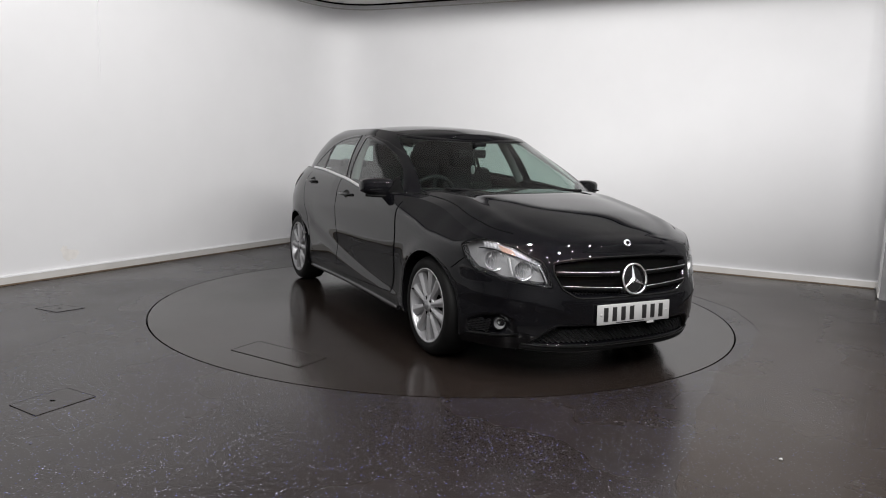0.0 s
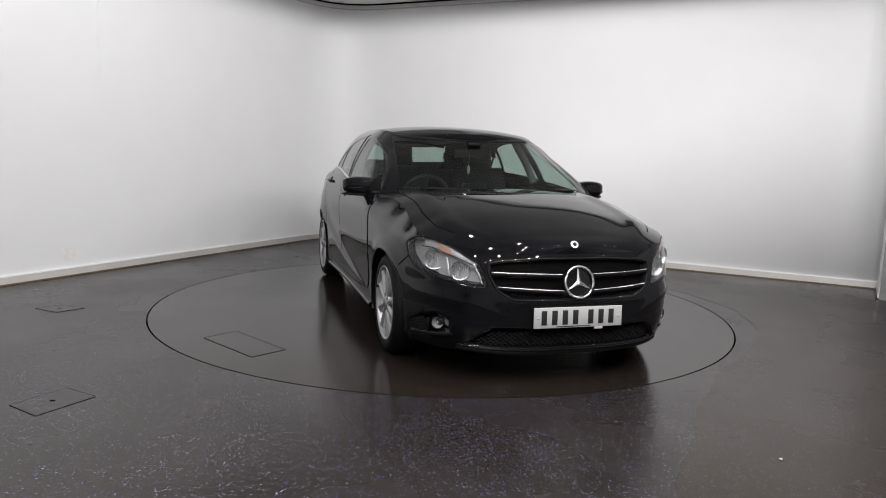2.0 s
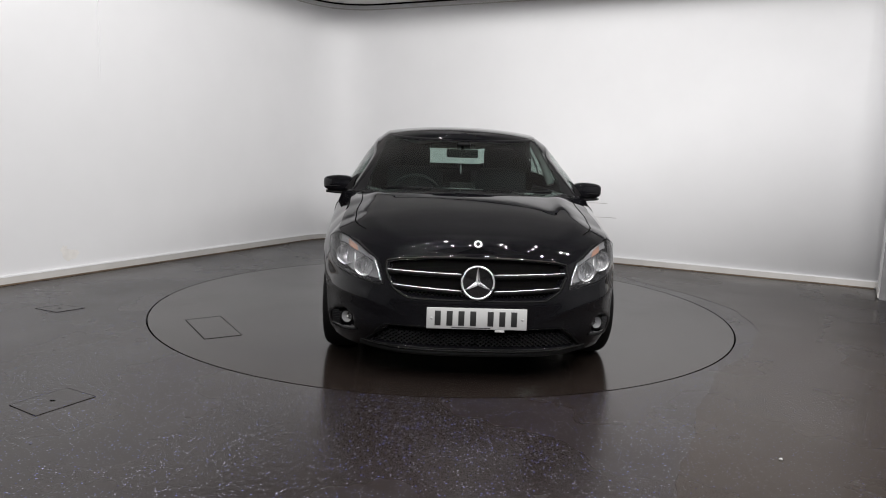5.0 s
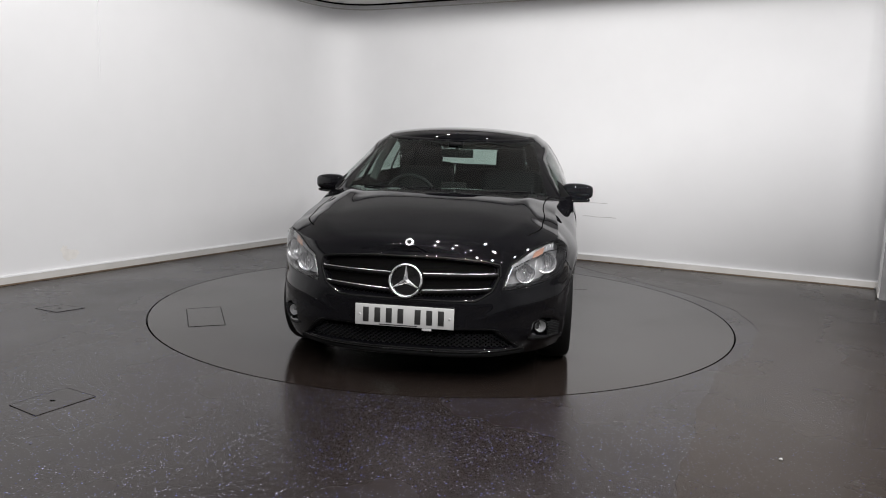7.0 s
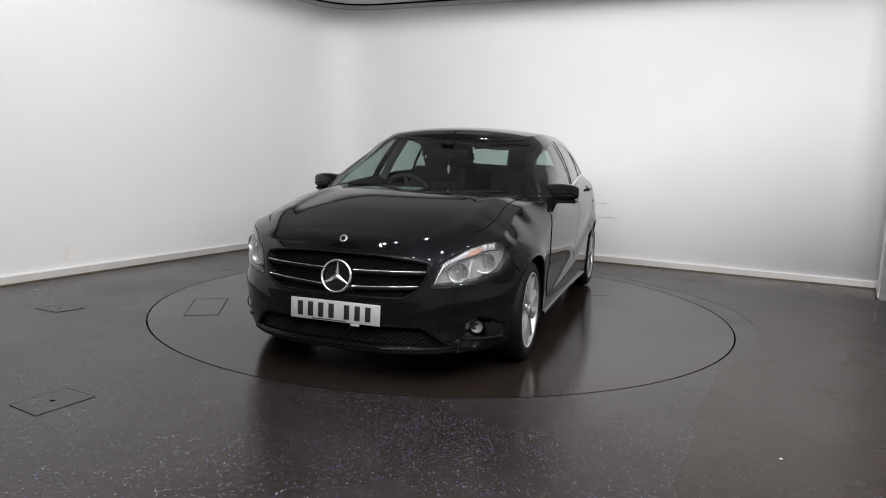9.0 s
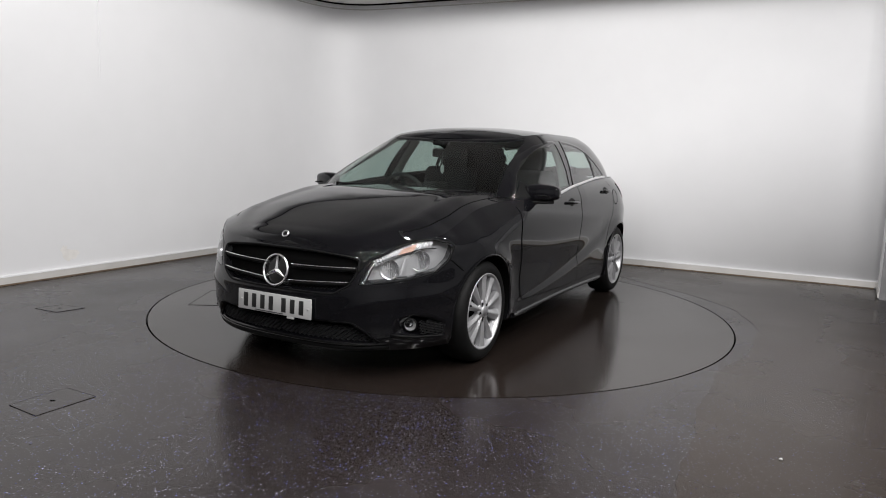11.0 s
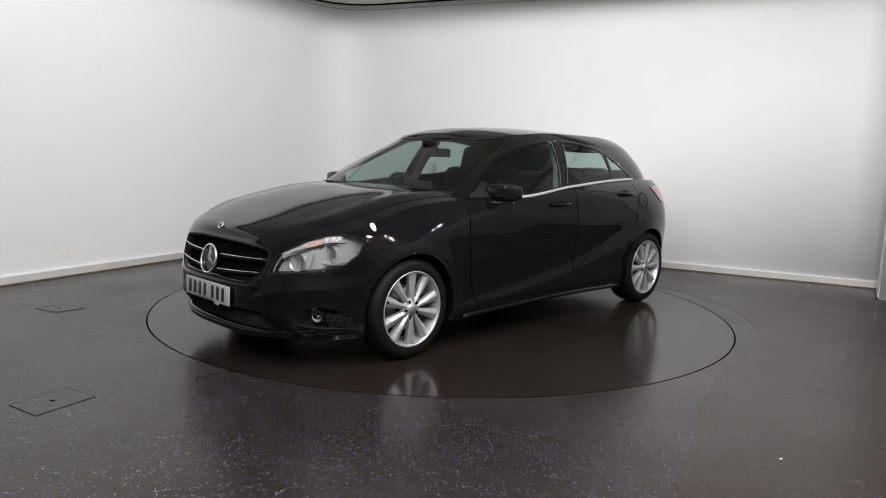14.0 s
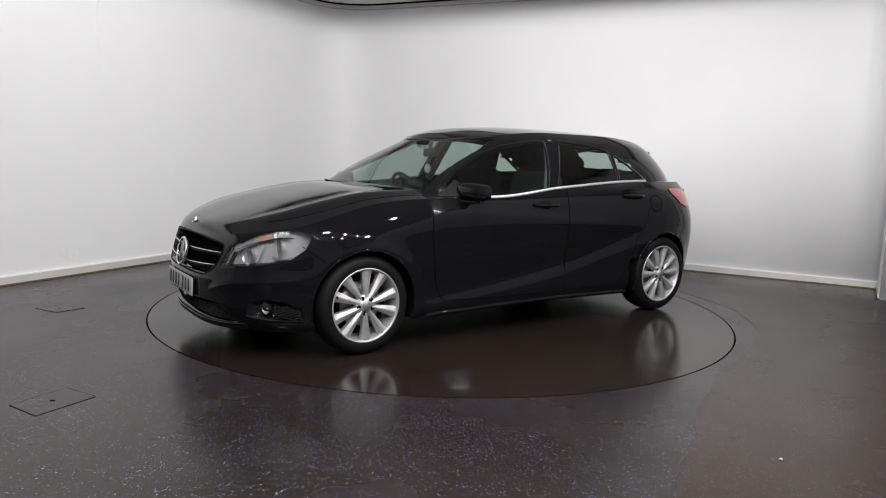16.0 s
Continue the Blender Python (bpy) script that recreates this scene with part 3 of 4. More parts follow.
part("rear_window", flip((wp, grid_faces(17, 9))), GLASS, car)


def on_cabin(x, z, out=0.0):
    return (float(x), float(cabin_y(x, z)) + out, float(z) + out * 0.4)


def on_side(x, z, out=0.0):
    return (float(x), float(side_y(x, z)) + out, float(z))


def on_nose(y, z, out=0.0):
    k = min(abs(y) / 0.85, 1) ** 4
    return (float(front_x(y, z)) + out * (1 - 0.5 * k), float(y) + out * k * (1 if y > 0 else -1), float(z))


DOOR_FRONT = [(0.90, 0.90), (0.90, 0.70), (0.86, 0.42), (0.80, 0.285), (0.0, 0.26), (-0.255, 0.26), (-0.255, 0.983), (0.1, 0.958), (0.41, 0.928), (0.7, 0.915)]
DOOR_REAR = [(-0.265, 0.985), (-0.265, 0.26), (-0.80, 0.265), (-0.94, 0.40), (-1.0, 0.58), (-1.10, 0.72), (-1.16, 0.90), (-1.15, 1.028), (-0.7, 1.015)]
for side in (1, -1):
    for poly, glasses in ((DOOR_FRONT, [("window", WIN_FRONT)]), (DOOR_REAR, [("window", WIN_REAR), ("quarter_window", WIN_QUARTER)])):
        front = poly is DOOR_FRONT
        door = part("door", mirrored(flip(patch(poly, lambda a, b: on_side(a, b, 0.003), 60, 40)), side), PAINT, car)
        edge = [q for q in (DOOR_FRONT[:6] if front else DOOR_REAR[:8])]
        part("shut_line", mirrored(flip(ribbon([(a[0] + (b[0] - a[0]) * k / 8, a[1] + (b[1] - a[1]) * k / 8) for a, b in zip(edge, edge[1:]) for k in range(8)], lambda a, b, o: on_side(a, b, 0.0033 + o), 0.0045, False, 0.0004)), side), GAP, door)
        for nm, w in glasses:
            part(nm, mirrored(flip(patch(w, lambda a, b: on_cabin(a, b, 0.001), 24, 10)), side), GLASS, door, "dark tinted side glass")
            part("window_seal", mirrored(flip(ribbon(spline_loop(w, 5, 0.12), on_cabin, 0.024, True, 0.004)), side), PAINT, door)
        hx, hz = (-0.045, 0.884) if front else (-0.97, 0.938)
        bow = [(hx + 0.105 * math.cos(math.pi * k / 12), side_y(hx, hz) + 0.012 + 0.022 * math.sin(math.pi * k / 12), hz - 0.004 * k / 12) for k in range(13)]
        part("handle", mirrored(tube(bow, 0.0115, 8), side), GLOSSBLACK, door, "gloss black pull handle")
        part("handle_cup", mirrored(flip(patch(spline_loop([(hx + 0.075, hz), (hx, hz + 0.03), (hx - 0.075, hz), (hx, hz - 0.03)], 6, 0.9), lambda a, b: on_side(a, b, 0.005), 12, 6)), side), BLACK, door)
    # bright strip under the side glass
    strip = [(x, float(Z_BELT(x)) + 0.006) for x in np.linspace(0.44, -1.21, 40)]
    part("chrome_strip", mirrored(flip(ribbon(strip, lambda a, b, o: on_cabin(a, b, 0.004 + o), 0.019, False, 0.005)), side), SATIN, car, "polished chrome waistline strip")
    # lip round each wheel opening
    for ax in (AXLE, -AXLE):
        arc = []
        for k in range(41):
            a = math.radians(-18 + 216 * k / 40)
            x, z = ax + ARCH_R * math.cos(a), 0.306 + ARCH_R * math.sin(a)
            arc.append((x, float(side_y(x, max(z, float(Z_BOTTOM(x))))) - 0.004, z))
        part("wheel_arch", mirrored(tube(arc, 0.007, 8), side), PAINT, car)
        lv = []
        for k in range(41):
            a = math.radians(-20 + 220 * k / 40)
            x, z = ax + ARCH_R * math.cos(a), 0.306 + ARCH_R * math.sin(a)
            rim_y = float(side_y(x, max(z, float(Z_BOTTOM(x))))) - 0.006
            lv += [(x, rim_y, z), (ax + (ARCH_R + 0.012) * math.cos(a), 0.66, 0.306 + (ARCH_R + 0.012) * math.sin(a)), (x, 0.55, z), (ax, 0.54, 0.306)]
        part("arch_liner", mirrored((lv, grid_faces(41, 4)), side), BLACK, car)
    # sill blade
    sill = [(x, float(side_y(x, 0.215)) + 0.002, 0.2 + 0.015 * math.sin(math.pi * (0.93 - x) / 1.85)) for x in np.linspace(0.93, -0.92, 30)]
    part("sill", mirrored(tube(sill, 0.018, 8), side), PAINT, car)

# underside
part("underbody", box((3.3, 1.4, 0.06), (-0.15, 0, 0.21), 0.02), BLACK, car)


# ---- wheels ----
def make_wheel():
    """A wheel whose outer face is at y = 0, axle along y."""
    wheel = new("wheel")
    w = [(0.226, -0.006), (0.235, -0.001), (0.252, 0.004), (0.278, 0.002), (0.296, -0.008), (0.308, -0.026), (0.314, -0.05), (0.3155, -0.1), (0.314, -0.15), (0.305, -0.185), (0.27, -0.2), (0.22, -0.195)]
    part("tyre", lathe(w, 72, "y"), RUBBER, wheel, "black road tyre")
    rim = part("rim", lathe([(0.236, -0.004), (0.234, 0.002), (0.227, 0.001), (0.221, -0.008), (0.217, -0.03), (0.207, -0.05), (0.20, -0.11), (0.21, -0.19)], 72, "y"), ALLOY, wheel, "silver ten-spoke alloy rim")
    part("barrel", lathe([(0.02, -0.12), (0.2, -0.12)], 48, "y"), BLACK, rim)
    part("brake_disc", lathe([(0.06, -0.085), (0.14, -0.082), (0.142, -0.1)], 48, "y"), DISCBRAKE, rim)
    for k in range(10):
        a = 2 * math.pi * k / 10 + 0.157 + (0.03 if k % 2 else -0.03)
        prof = [(0.045, 0.0175, -0.012), (0.085, 0.0175, -0.009), (0.13, 0.0235, -0.009), (0.18, 0.0300, -0.011), (0.224, 0.0370, -0.010)]
        sv, sf = [], []
        for r, hw, y in prof:
            for s, dy in ((-1, -0.032), (-0.96, -0.007), (-0.16, 0.004), (0.16, 0.004), (0.96, -0.007), (1, -0.032)):
                u, t = r, hw * s
                sv.append((u * math.cos(a) - t * math.sin(a), y + dy, u * math.sin(a) + t * math.cos(a)))
        for i in range(len(prof) - 1):
            for j in range(5):
                sf.append((i * 6 + j, i * 6 + j + 1, i * 6 + j + 7, i * 6 + j + 6))
        part("spoke", (sv, [tuple(reversed(f)) for f in sf], False), ALLOY, rim)
    hub = part("hub", lathe([(0.07, -0.03), (0.07, -0.014), (0.066, -0.011), (0.036, -0.010), (0.034, -0.003), (0.03, -0.001), (0.001, 0.0)], 40, "y"), ALLOY, rim)
    part("cap", lathe([(0.028, 0.0015), (0.026, 0.004), (0.001, 0.005)], 32, "y"), ALLOYDARK, hub)
    for k in range(5):
        a = 2 * math.pi * k / 5 + 0.3
        b = part("bolt_hole", lathe([(0.0135, -0.0085), (0.001, -0.0095)], 16, "y"), GAP, rim)
        b.location = (0.05 * math.cos(a), 0.0, 0.05 * math.sin(a))
    v = part("valve", lathe([(0.006, -0.008), (0.006, 0.006), (0.001, 0.007)], 10, "y"), GAP, rim)
    v.location = (0.214 * math.cos(0.8), 0.0, 0.214 * math.sin(0.8))
    return wheel


first = make_wheel()
for ax, side in ((AXLE, 1), (-AXLE, 1), (AXLE, -1), (-AXLE, -1)):
    m = pose(ax, WHEEL_Y * side, 0.3043, 0, 20 * ax, 0 if side > 0 else 180)
    if ax == AXLE and side == 1:
        w = first
        w.matrix_basis = m @ Matrix.Diagonal((0.965, 1, 0.965, 1))
    else:
        w = copy_thing(first, m)
    w.parent = car

# ---- nose ----


def lattice(poly, depth, cell, mat, name, parent, both=True):
    """Diamond mesh filling an opening of the nose, as one joined part."""
    ys, zs = [q[0] for q in poly], [q[1] for q in poly]
    verts, faces = [], []
    ny, nz = int((max(ys) - min(ys)) / cell) + 2, int((max(zs) - min(zs)) / (cell * 0.5)) + 2
    for j in range(nz):
        for i in range(ny):
            cy, cz = min(ys) + (i + 0.5 * (j % 2)) * cell, min(zs) + j * cell * 0.36
            if not inside(poly, np.array(cy), np.array(cz)):
                continue
            for sgn in ((1, -1) if both else (1,)):
                ring = [(cy - cell * 0.5, cz), (cy, cz - cell * 0.36), (cy + cell * 0.5, cz), (cy, cz + cell * 0.36)]
                b = len(verts)
                for f, d in ((1.0, depth + 0.012), (0.66, depth), (0.6, depth - 0.012)):
                    for qy, qz in ring:
                        y, z = cy + (qy - cy) * f, cz + (qz - cz) * f
                        x, y2, z2 = on_nose(y, z, d)
                        verts.append((x, y2 * sgn, z2))
                for r in range(2):
                    for k in range(4):
                        l = (k + 1) % 4
                        q = (b + r * 4 + k, b + r * 4 + l, b + r * 4 + 4 + l, b + r * 4 + 4 + k)
                        faces.append(q if sgn > 0 else q[::-1])
    return tagged(part(name, (verts, faces, False), mat, parent), kind="stuff")


MESHM = material("black_mesh", (0.022, 0.022, 0.023), 0.35)
GRILLE_BACK = [(0.95 * y, 0.577 + 0.86 * (z - 0.577)) for y, z in GRILLE[1:-1]]
grille = part("grille", patch(GRILLE_BACK + [(-y, z) for y, z in GRILLE_BACK[::-1]], lambda a, b: on_nose(a, b, -0.037), 48, 8), GAP, car, "black radiator grille with bright bars")
lattice([(0.0, 0.474), (0.36, 0.478), (0.42, 0.51), (0.42, 0.52), (0.0, 0.508)], -0.036, 0.022, MESHM, "grille_mesh", grille)
GRILLE_LOOP = spline_loop(GRILLE[1:-1] + [(-y, z) for y, z in GRILLE[1:-1][::-1]], 6, 0.35)
part("grille_frame", tube([on_nose(y, z, -0.003) for y, z in GRILLE_LOOP], 0.006, 8, True), BLACK, grille)
for side in (1, -1):
    for y0, z0, y1, z1 in ((0.085, 0.603, 0.466, 0.612), (0.085, 0.519, 0.437, 0.538)):
        line = [(y0 + (y1 - y0) * k / 14, z0 + (z1 - z0) * k / 14) for k in range(15)]
        part("louvre", mirrored(tube([on_nose(y, z - 0.011, -0.012) for y, z in line], 0.0125, 8), side), BLACK, grille)
        part("chrome_bar", mirrored(tube([on_nose(y, z, 0.002) for y, z in line], 0.0031, 8), side), CHROME, grille, "thin chrome grille bar")
# round emblem with three arms
emblem = new("emblem")
emblem.parent = car
emblem.matrix_basis = pose(2.183, 0, 0.566, 0, -12, 0)
part("ring", tube([(0, 0.083 * math.cos(2 * math.pi * k / 48), 0.083 * math.sin(2 * math.pi * k / 48)) for k in range(48)], 0.0068, 8, True), CHROME, emblem)
part("backing", lathe([(0.08, -0.012), (0.04, -0.008), (0.001, -0.006)], 40), GLOSSBLACK, emblem).rotation_euler = (0, math.pi / 2, 0)
for k in range(3):
    a = math.pi / 2 + 2 * math.pi * k / 3
    arm = [(0.0, 0.013), (0.082, 0.003)]
    av = []
    for r, hw in arm:
        for s, h in ((-1, -0.006), (0, 0.006), (1, -0.006)):
            av.append((h, r * math.cos(a) - hw * s * math.sin(a), r * math.sin(a) + hw * s * math.cos(a)))
    part("arm", (av, [(0, 3, 4, 1), (1, 4, 5, 2)], False), CHROME, emblem)
badge = part("bonnet_badge", lathe([(0.022, -0.004), (0.021, 0.003), (0.016, 0.002), (0.001, 0.0035)], 28), CHROME, car, "small round chrome bonnet badge")
badge.matrix_basis = pose(2.106, 0, 0.757, 0, 58, 0)
part("badge_centre", lathe([(0.0125, 0.0042), (0.001, 0.0052)], 24), GLOSSBLACK, badge)
# lower intake and chin
intake = part("lower_intake", patch([(-y, z) for y, z in INTAKE[1:-1][::-1]] + INTAKE[1:-1], lambda a, b: on_nose(a, b, -0.056), 48, 6), GAP, car)
lattice([(0.0, 0.205), (0.57, 0.21), (0.53, 0.25), (0.445, 0.316), (0.0, 0.316)], -0.038, 0.03, MESHM, "intake_mesh", intake)
INTAKE_LOOP = spline_loop(INTAKE[1:-1] + [(-y, z) for y, z in INTAKE[1:-1][::-1]], 6, 0.3)
part("intake_rim", tube([on_nose(y, z, -0.005) for y, z in INTAKE_LOOP], 0.006, 8, True), BLACK, intake)
chin = [(y, 0.192 + 0.012 * (y / 0.55) ** 4) for y in np.linspace(-0.61, 0.61, 49)]
part("chin_trim", tube([on_nose(y, z, 0.004) for y, z in chin], 0.0055, 8), GLOSSBLACK, car)
part("chin_lip", tube([on_nose(y, z - 0.018, -0.004) for y, z in chin], 0.015, 8), BLACK, car)

# registration plate, its characters as plain bars
plate = part("registration_plate", box((0.008, 0.52, 0.111), (0, 0, 0), 0.003), PLATE, car, "white registration plate with black bars")
plate.matrix_basis = pose(2.196, 0, 0.380, 0, -2, 0)
at = -0.222
for k in range(7):
    part("bar", box((0.002, 0.031, 0.077), (0, 0, 0), 0.0006), INK, plate).location = (0.0048, at + 0.02, 0.001)
    at += 0.061 if k != 3 else 0.09
for y in (-0.235, 0.238):
    s = part("screw", lathe([(0.007, 0.0), (0.006, 0.002), (0.001, 0.0025)], 14), PLATE, plate)
    s.matrix_basis = pose(0.004, y, 0.0, 0, 90, 0)
part("tab", box((0.004, 0.05, 0.012), (0.002, 0.12, -0.062), 0.001), PLATE, plate)
part("small_print", box((0.001, 0.20, 0.005), (0.0046, -0.03, -0.0475), 0.0003), INK, plate)
part("plate_backing", box((0.02, 0.49, 0.09), (-0.016, 0, 0.0), 0.006), BLACK, plate)


def bowl(name, r, deep, centre, towards, mat, parent):
    m = (Vector(towards)).to_track_quat("Z", "Y").to_matrix().to_4x4()
    ob = part(name, lathe([(r * 1.06, 0.001), (r, 0.0), (r * 0.9, -deep * 0.35), (r * 0.6, -deep * 0.8), (r * 0.25, -deep), (0.001, -deep)], 36), mat, parent)
    ob.matrix_basis = Matrix.Translation(centre) @ m
    return ob


LAMP_LOOP = spline_loop(HEADLAMP, 5, 0.5)
for side in (1, -1):
    lamp = part("headlamp", mirrored(patch(LAMP_LOOP, lambda a, b: on_nose(a, b, 0.002), 28, 12), side), LENS, car, "clear headlamp with chrome reflectors inside")
    lamp.visible_shadow = False
    part("housing", mirrored(patch(LAMP_LOOP, lambda a, b: on_nose(a, b, -0.062), 28, 12), side), HOUSING, lamp)
    part("lamp_rim", mirrored(ribbon(LAMP_LOOP, lambda a, b, o: on_nose(a, b, 0.001 + o), 0.005, True, 0.001), side), BLACK, lamp)
    for nm, y, z, r, deep in (("main_reflector", 0.728, 0.650, 0.054, 0.05), ("dip_reflector", 0.612, 0.606, 0.050, 0.045)):
        x, y2, z2 = on_nose(y, z, -0.03)
        b = bowl(nm, r, deep, (x, y2 * side, z2), (0.95, 0.28 * side, 0.02), REFLECTOR, lamp)
        bulb = part("bulb", lathe([(0.008, -deep * 0.9), (0.007, -deep * 0.45), (0.001, -deep * 0.4)], 12), CHROME, b)
        for k in range(7):
            a = -0.9 + 1.8 * k / 6
            part("rib", box((0.0025, r * 1.5 * math.cos(a), 0.006), (r * 0.85 * math.sin(a), 0, -deep * 0.45), 0.0008), REFLECTOR, b)
    # dark web between the two bowls and a line under the bright strip
    part("web", mirrored(ribbon([(0.662, 0.575), (0.668, 0.61), (0.672, 0.668)], lambda a, b, o: on_nose(a, b, -0.03 + o), 0.014, False, 0.004), side), HOUSING, lamp)
    part("divider", mirrored(ribbon([(0.555, 0.640), (0.61, 0.667), (0.67, 0.694), (0.73, 0.712), (0.775, 0.712)], lambda a, b, o: on_nose(a, b, -0.02 + o), 0.006, False, 0.003), side), BLACK, lamp)
    # bright strip along the top and the amber turn lamp in it
    strip = [(0.535, 0.648), (0.58, 0.678), (0.645, 0.715), (0.71, 0.742), (0.76, 0.748)]
    pts = [(strip[i][0] + (strip[i + 1][0] - strip[i][0]) * t, strip[i][1] + (strip[i + 1][1] - strip[i][1]) * t) for i in range(4) for t in np.linspace(0, 1, 17)[:-1]]
    part("top_reflector", mirrored(ribbon([(a, b - 0.012) for a, b in pts], lambda a, b, o: on_nose(a, b, -0.024 + o + 0.005 * math.sin(a * 560)), 0.046, False, 0.004), side), TOPSTRIP, lamp)
    part("turn_lamp", mirrored(patch([(0.640, 0.682), (0.700, 0.704), (0.703, 0.738), (0.648, 0.712)], lambda a, b: on_nose(a, b, -0.013), 6, 4), side), AMBER, lamp, "amber turn signal")
    blade = [(0.51, 0.548), (0.525, 0.60), (0.545, 0.645)]
    part("inner_blade", mirrored(ribbon(blade, lambda a, b, o: on_nose(a, b, -0.02 + o), 0.010, False, 0.004), side), REFLECTOR, lamp)
    # fog lamp in its bay
    x, y, z = on_nose(0.708, 0.309, -0.022)
    fog = bowl("fog_lamp", 0.031, 0.03, (x, y * side, z), (0.93, 0.36 * side, 0), HOUSING, car)
    part("bezel", lathe([(0.033, -0.02), (0.038, 0.0), (0.035, 0.006), (0.031, 0.001)], 32), BLACK, fog)
    part("lens", lathe([(0.031, 0.002), (0.02, 0.007), (0.001, 0.009)], 32), LENS, fog).visible_shadow = False
    part("bulb", lathe([(0.008, -0.028), (0.008, -0.008), (0.001, -0.004)], 12), CHROME, fog)
    bay = [(0.735, 0.262), (0.80, 0.235), (0.805, 0.30), (0.765, 0.345), (0.745, 0.33)]
    m = lattice(bay, -0.012, 0.022, MESHM, "fog_mesh", car, False)
    if side < 0:
        m.data.transform(Matrix.Diagonal((1, -1, 1, 1)))
        m.data.flip_normals()
    fin = [(0.63, 0.262), (0.67, 0.250), (0.72, 0.240), (0.80, 0.226)]
    part("bay_fin", mirrored(tube([on_nose(a, b, 0.0) for a, b in fin], 0.008, 8), side), BLACK, car)
    for sx, sz in ((1.83, 0.455),):
        dot = [(sx + 0.012 * math.cos(k * math.pi / 8), sz + 0.012 * math.sin(k * math.pi / 8)) for k in range(16)]
        part("parking_sensor", mirrored(flip(patch(dot, lambda a, b: on_side(a, b, 0.004), 8, 4)), side), BLACK, car)
    # shut lines
    part("wing_seam", mirrored(flip(ribbon([(1.735, 0.67), (1.68, 0.63), (1.615, 0.58)], lambda a, b, o: on_side(a, b, 0.002 + o), 0.005, False, 0.0005)), side), GAP, car)
    line = []
    for x in np.linspace(0.80, 1.86, 30):
        y = float(side_y(x, Z_SHOULDER(x))) * (0.90 - 0.10 * max(0, x - 1.5))
        line.append((x, y))
    part("bonnet_seam", mirrored(ribbon(line, lambda a, b, o: (a, b, float(bonnet_z(a, b)) + 0.0012 + o), 0.006, False, 0.0004), side), GAP, car)
    # tail lamp wrapping the rear corner
    tl = [(-1.45, 0.985), (-1.62, 0.985), (-1.78, 0.95), (-1.80, 0.86), (-1.70, 0.835), (-1.58, 0.87), (-1.50, 0.93)]
    part("tail_lamp", mirrored(flip(patch(spline_loop(tl, 4, 0.5), lambda a, b: on_side(a, b, 0.006), 20, 10)), side), RED, car, "red tail lamp on the rear corner")
    # door mirror
    mv, mf = [], []
    for i in range(25):
        for j in range(33):
            th, ph = math.pi * i / 24, 2 * math.pi * j / 32
            s = lambda t, e: math.copysign(abs(t) ** e, t)
            px, pz, py = s(math.sin(th), 0.6) * s(math.cos(ph), 0.7), s(math.sin(th), 0.45) * s(math.sin(ph), 0.5), s(math.cos(th), 0.7)
            taper = 1 - 0.14 * (py > 0) * py
            mv.append((0.60 + 0.070 * px * taper - 0.026 * py, 0.898 + 0.110 * py, 0.978 + 0.059 * pz * taper))
    door_mirror = part("door_mirror", mirrored((mv, grid_faces(25, 33)), side), PAINT, car, "gloss black door mirror")
    part("mirror_foot", mirrored(tube([(0.69, 0.79, 0.918), (0.66, 0.86, 0.916), (0.62, 0.92, 0.916), (0.595, 0.975, 0.920)], 0.012, 8, False, 2.6), side), GLOSSBLACK, door_mirror)
    part("mirror_glass", mirrored((lambda d: ([(0.533 - 0.022 * (v[0] / 0.08), 0.898 + v[0], 0.976 + v[1]) for v in d[0]], d[1]))(lathe([(0.001, 0), (0.05, 0)], 24)), side), MIRRORM, door_mirror)
    part("mirror_indicator", mirrored(tube([(0.668, 0.84 + 0.13 * k / 8, 0.963 - 0.004 * k / 8) for k in range(9)], 0.005, 6), side), BLACK, door_mirror)
    # triangular panel behind the mirror
    part("sail_panel", mirrored(flip(patch([(0.80, 0.945), (0.62, 0.945), (0.64, 1.06)], lambda a, b: on_cabin(a, b, 0.004), 8, 6)), side), BLACK, car)

part("fuel_flap", ribbon([(-1.235 + 0.07 * math.cos(k * math.pi / 12), 0.875 + 0.062 * math.sin(k * math.pi / 12)) for k in range(24)], lambda a, b, o: on_side(a, b, 0.002 + o), 0.005, True, 0.0005), GAP, car)
# wipers
for y0, y1, v0, v1 in ((-0.55, 0.05, 0.06, 0.035), (0.02, 0.58, 0.03, 0.055)):
    pts = [screen_at(y0 + (y1 - y0) * k / 12, v0 + (v1 - v0) * k / 12, 0.014) for k in range(13)]
    wiper = part("wiper", tube(pts, 0.0075, 6), BLACK, car)
part("cowl", tube([screen_at(y, 0.0, 0.004) for y in np.linspace(-0.68, 0.68, 31)], 0.016, 8, False, 1.6), BLACK, car)
part("spoiler", tube([(-1.64, y, float(Z_ROOF(-1.66)) - 0.06 * (y / 0.5) ** 2 - 0.030) for y in np.linspace(-0.40, 0.40, 21)], 0.016, 8, False, 2.6), PAINT, car)

# ---- inside the car ----
part("cabin_floor", box((2.9, 1.45, 0.05), (-0.35, 0, 0.33), 0.02), SEATM, car)
dash = part("dashboard", box((0.42, 1.46, 0.30), (0.66, 0, 0.785), 0.09, 5), DASHM, car)
part("instrument_hood", box((0.16, 0.36, 0.07), (0.50, -0.36, 0.925), 0.03, 3), DASHM, dash)
part("centre_screen", box((0.02, 0.19, 0.10), (0.47, 0.0, 0.955), 0.006, 2), GLOSSBLACK, dash)
part("door_card", box((1.9, 0.03, 0.5), (-0.3, 0.80, 0.68), 0.01), DASHM, car)
part("door_card", box((1.9, 0.03, 0.5), (-0.3, -0.80, 0.68), 0.01), DASHM, car)
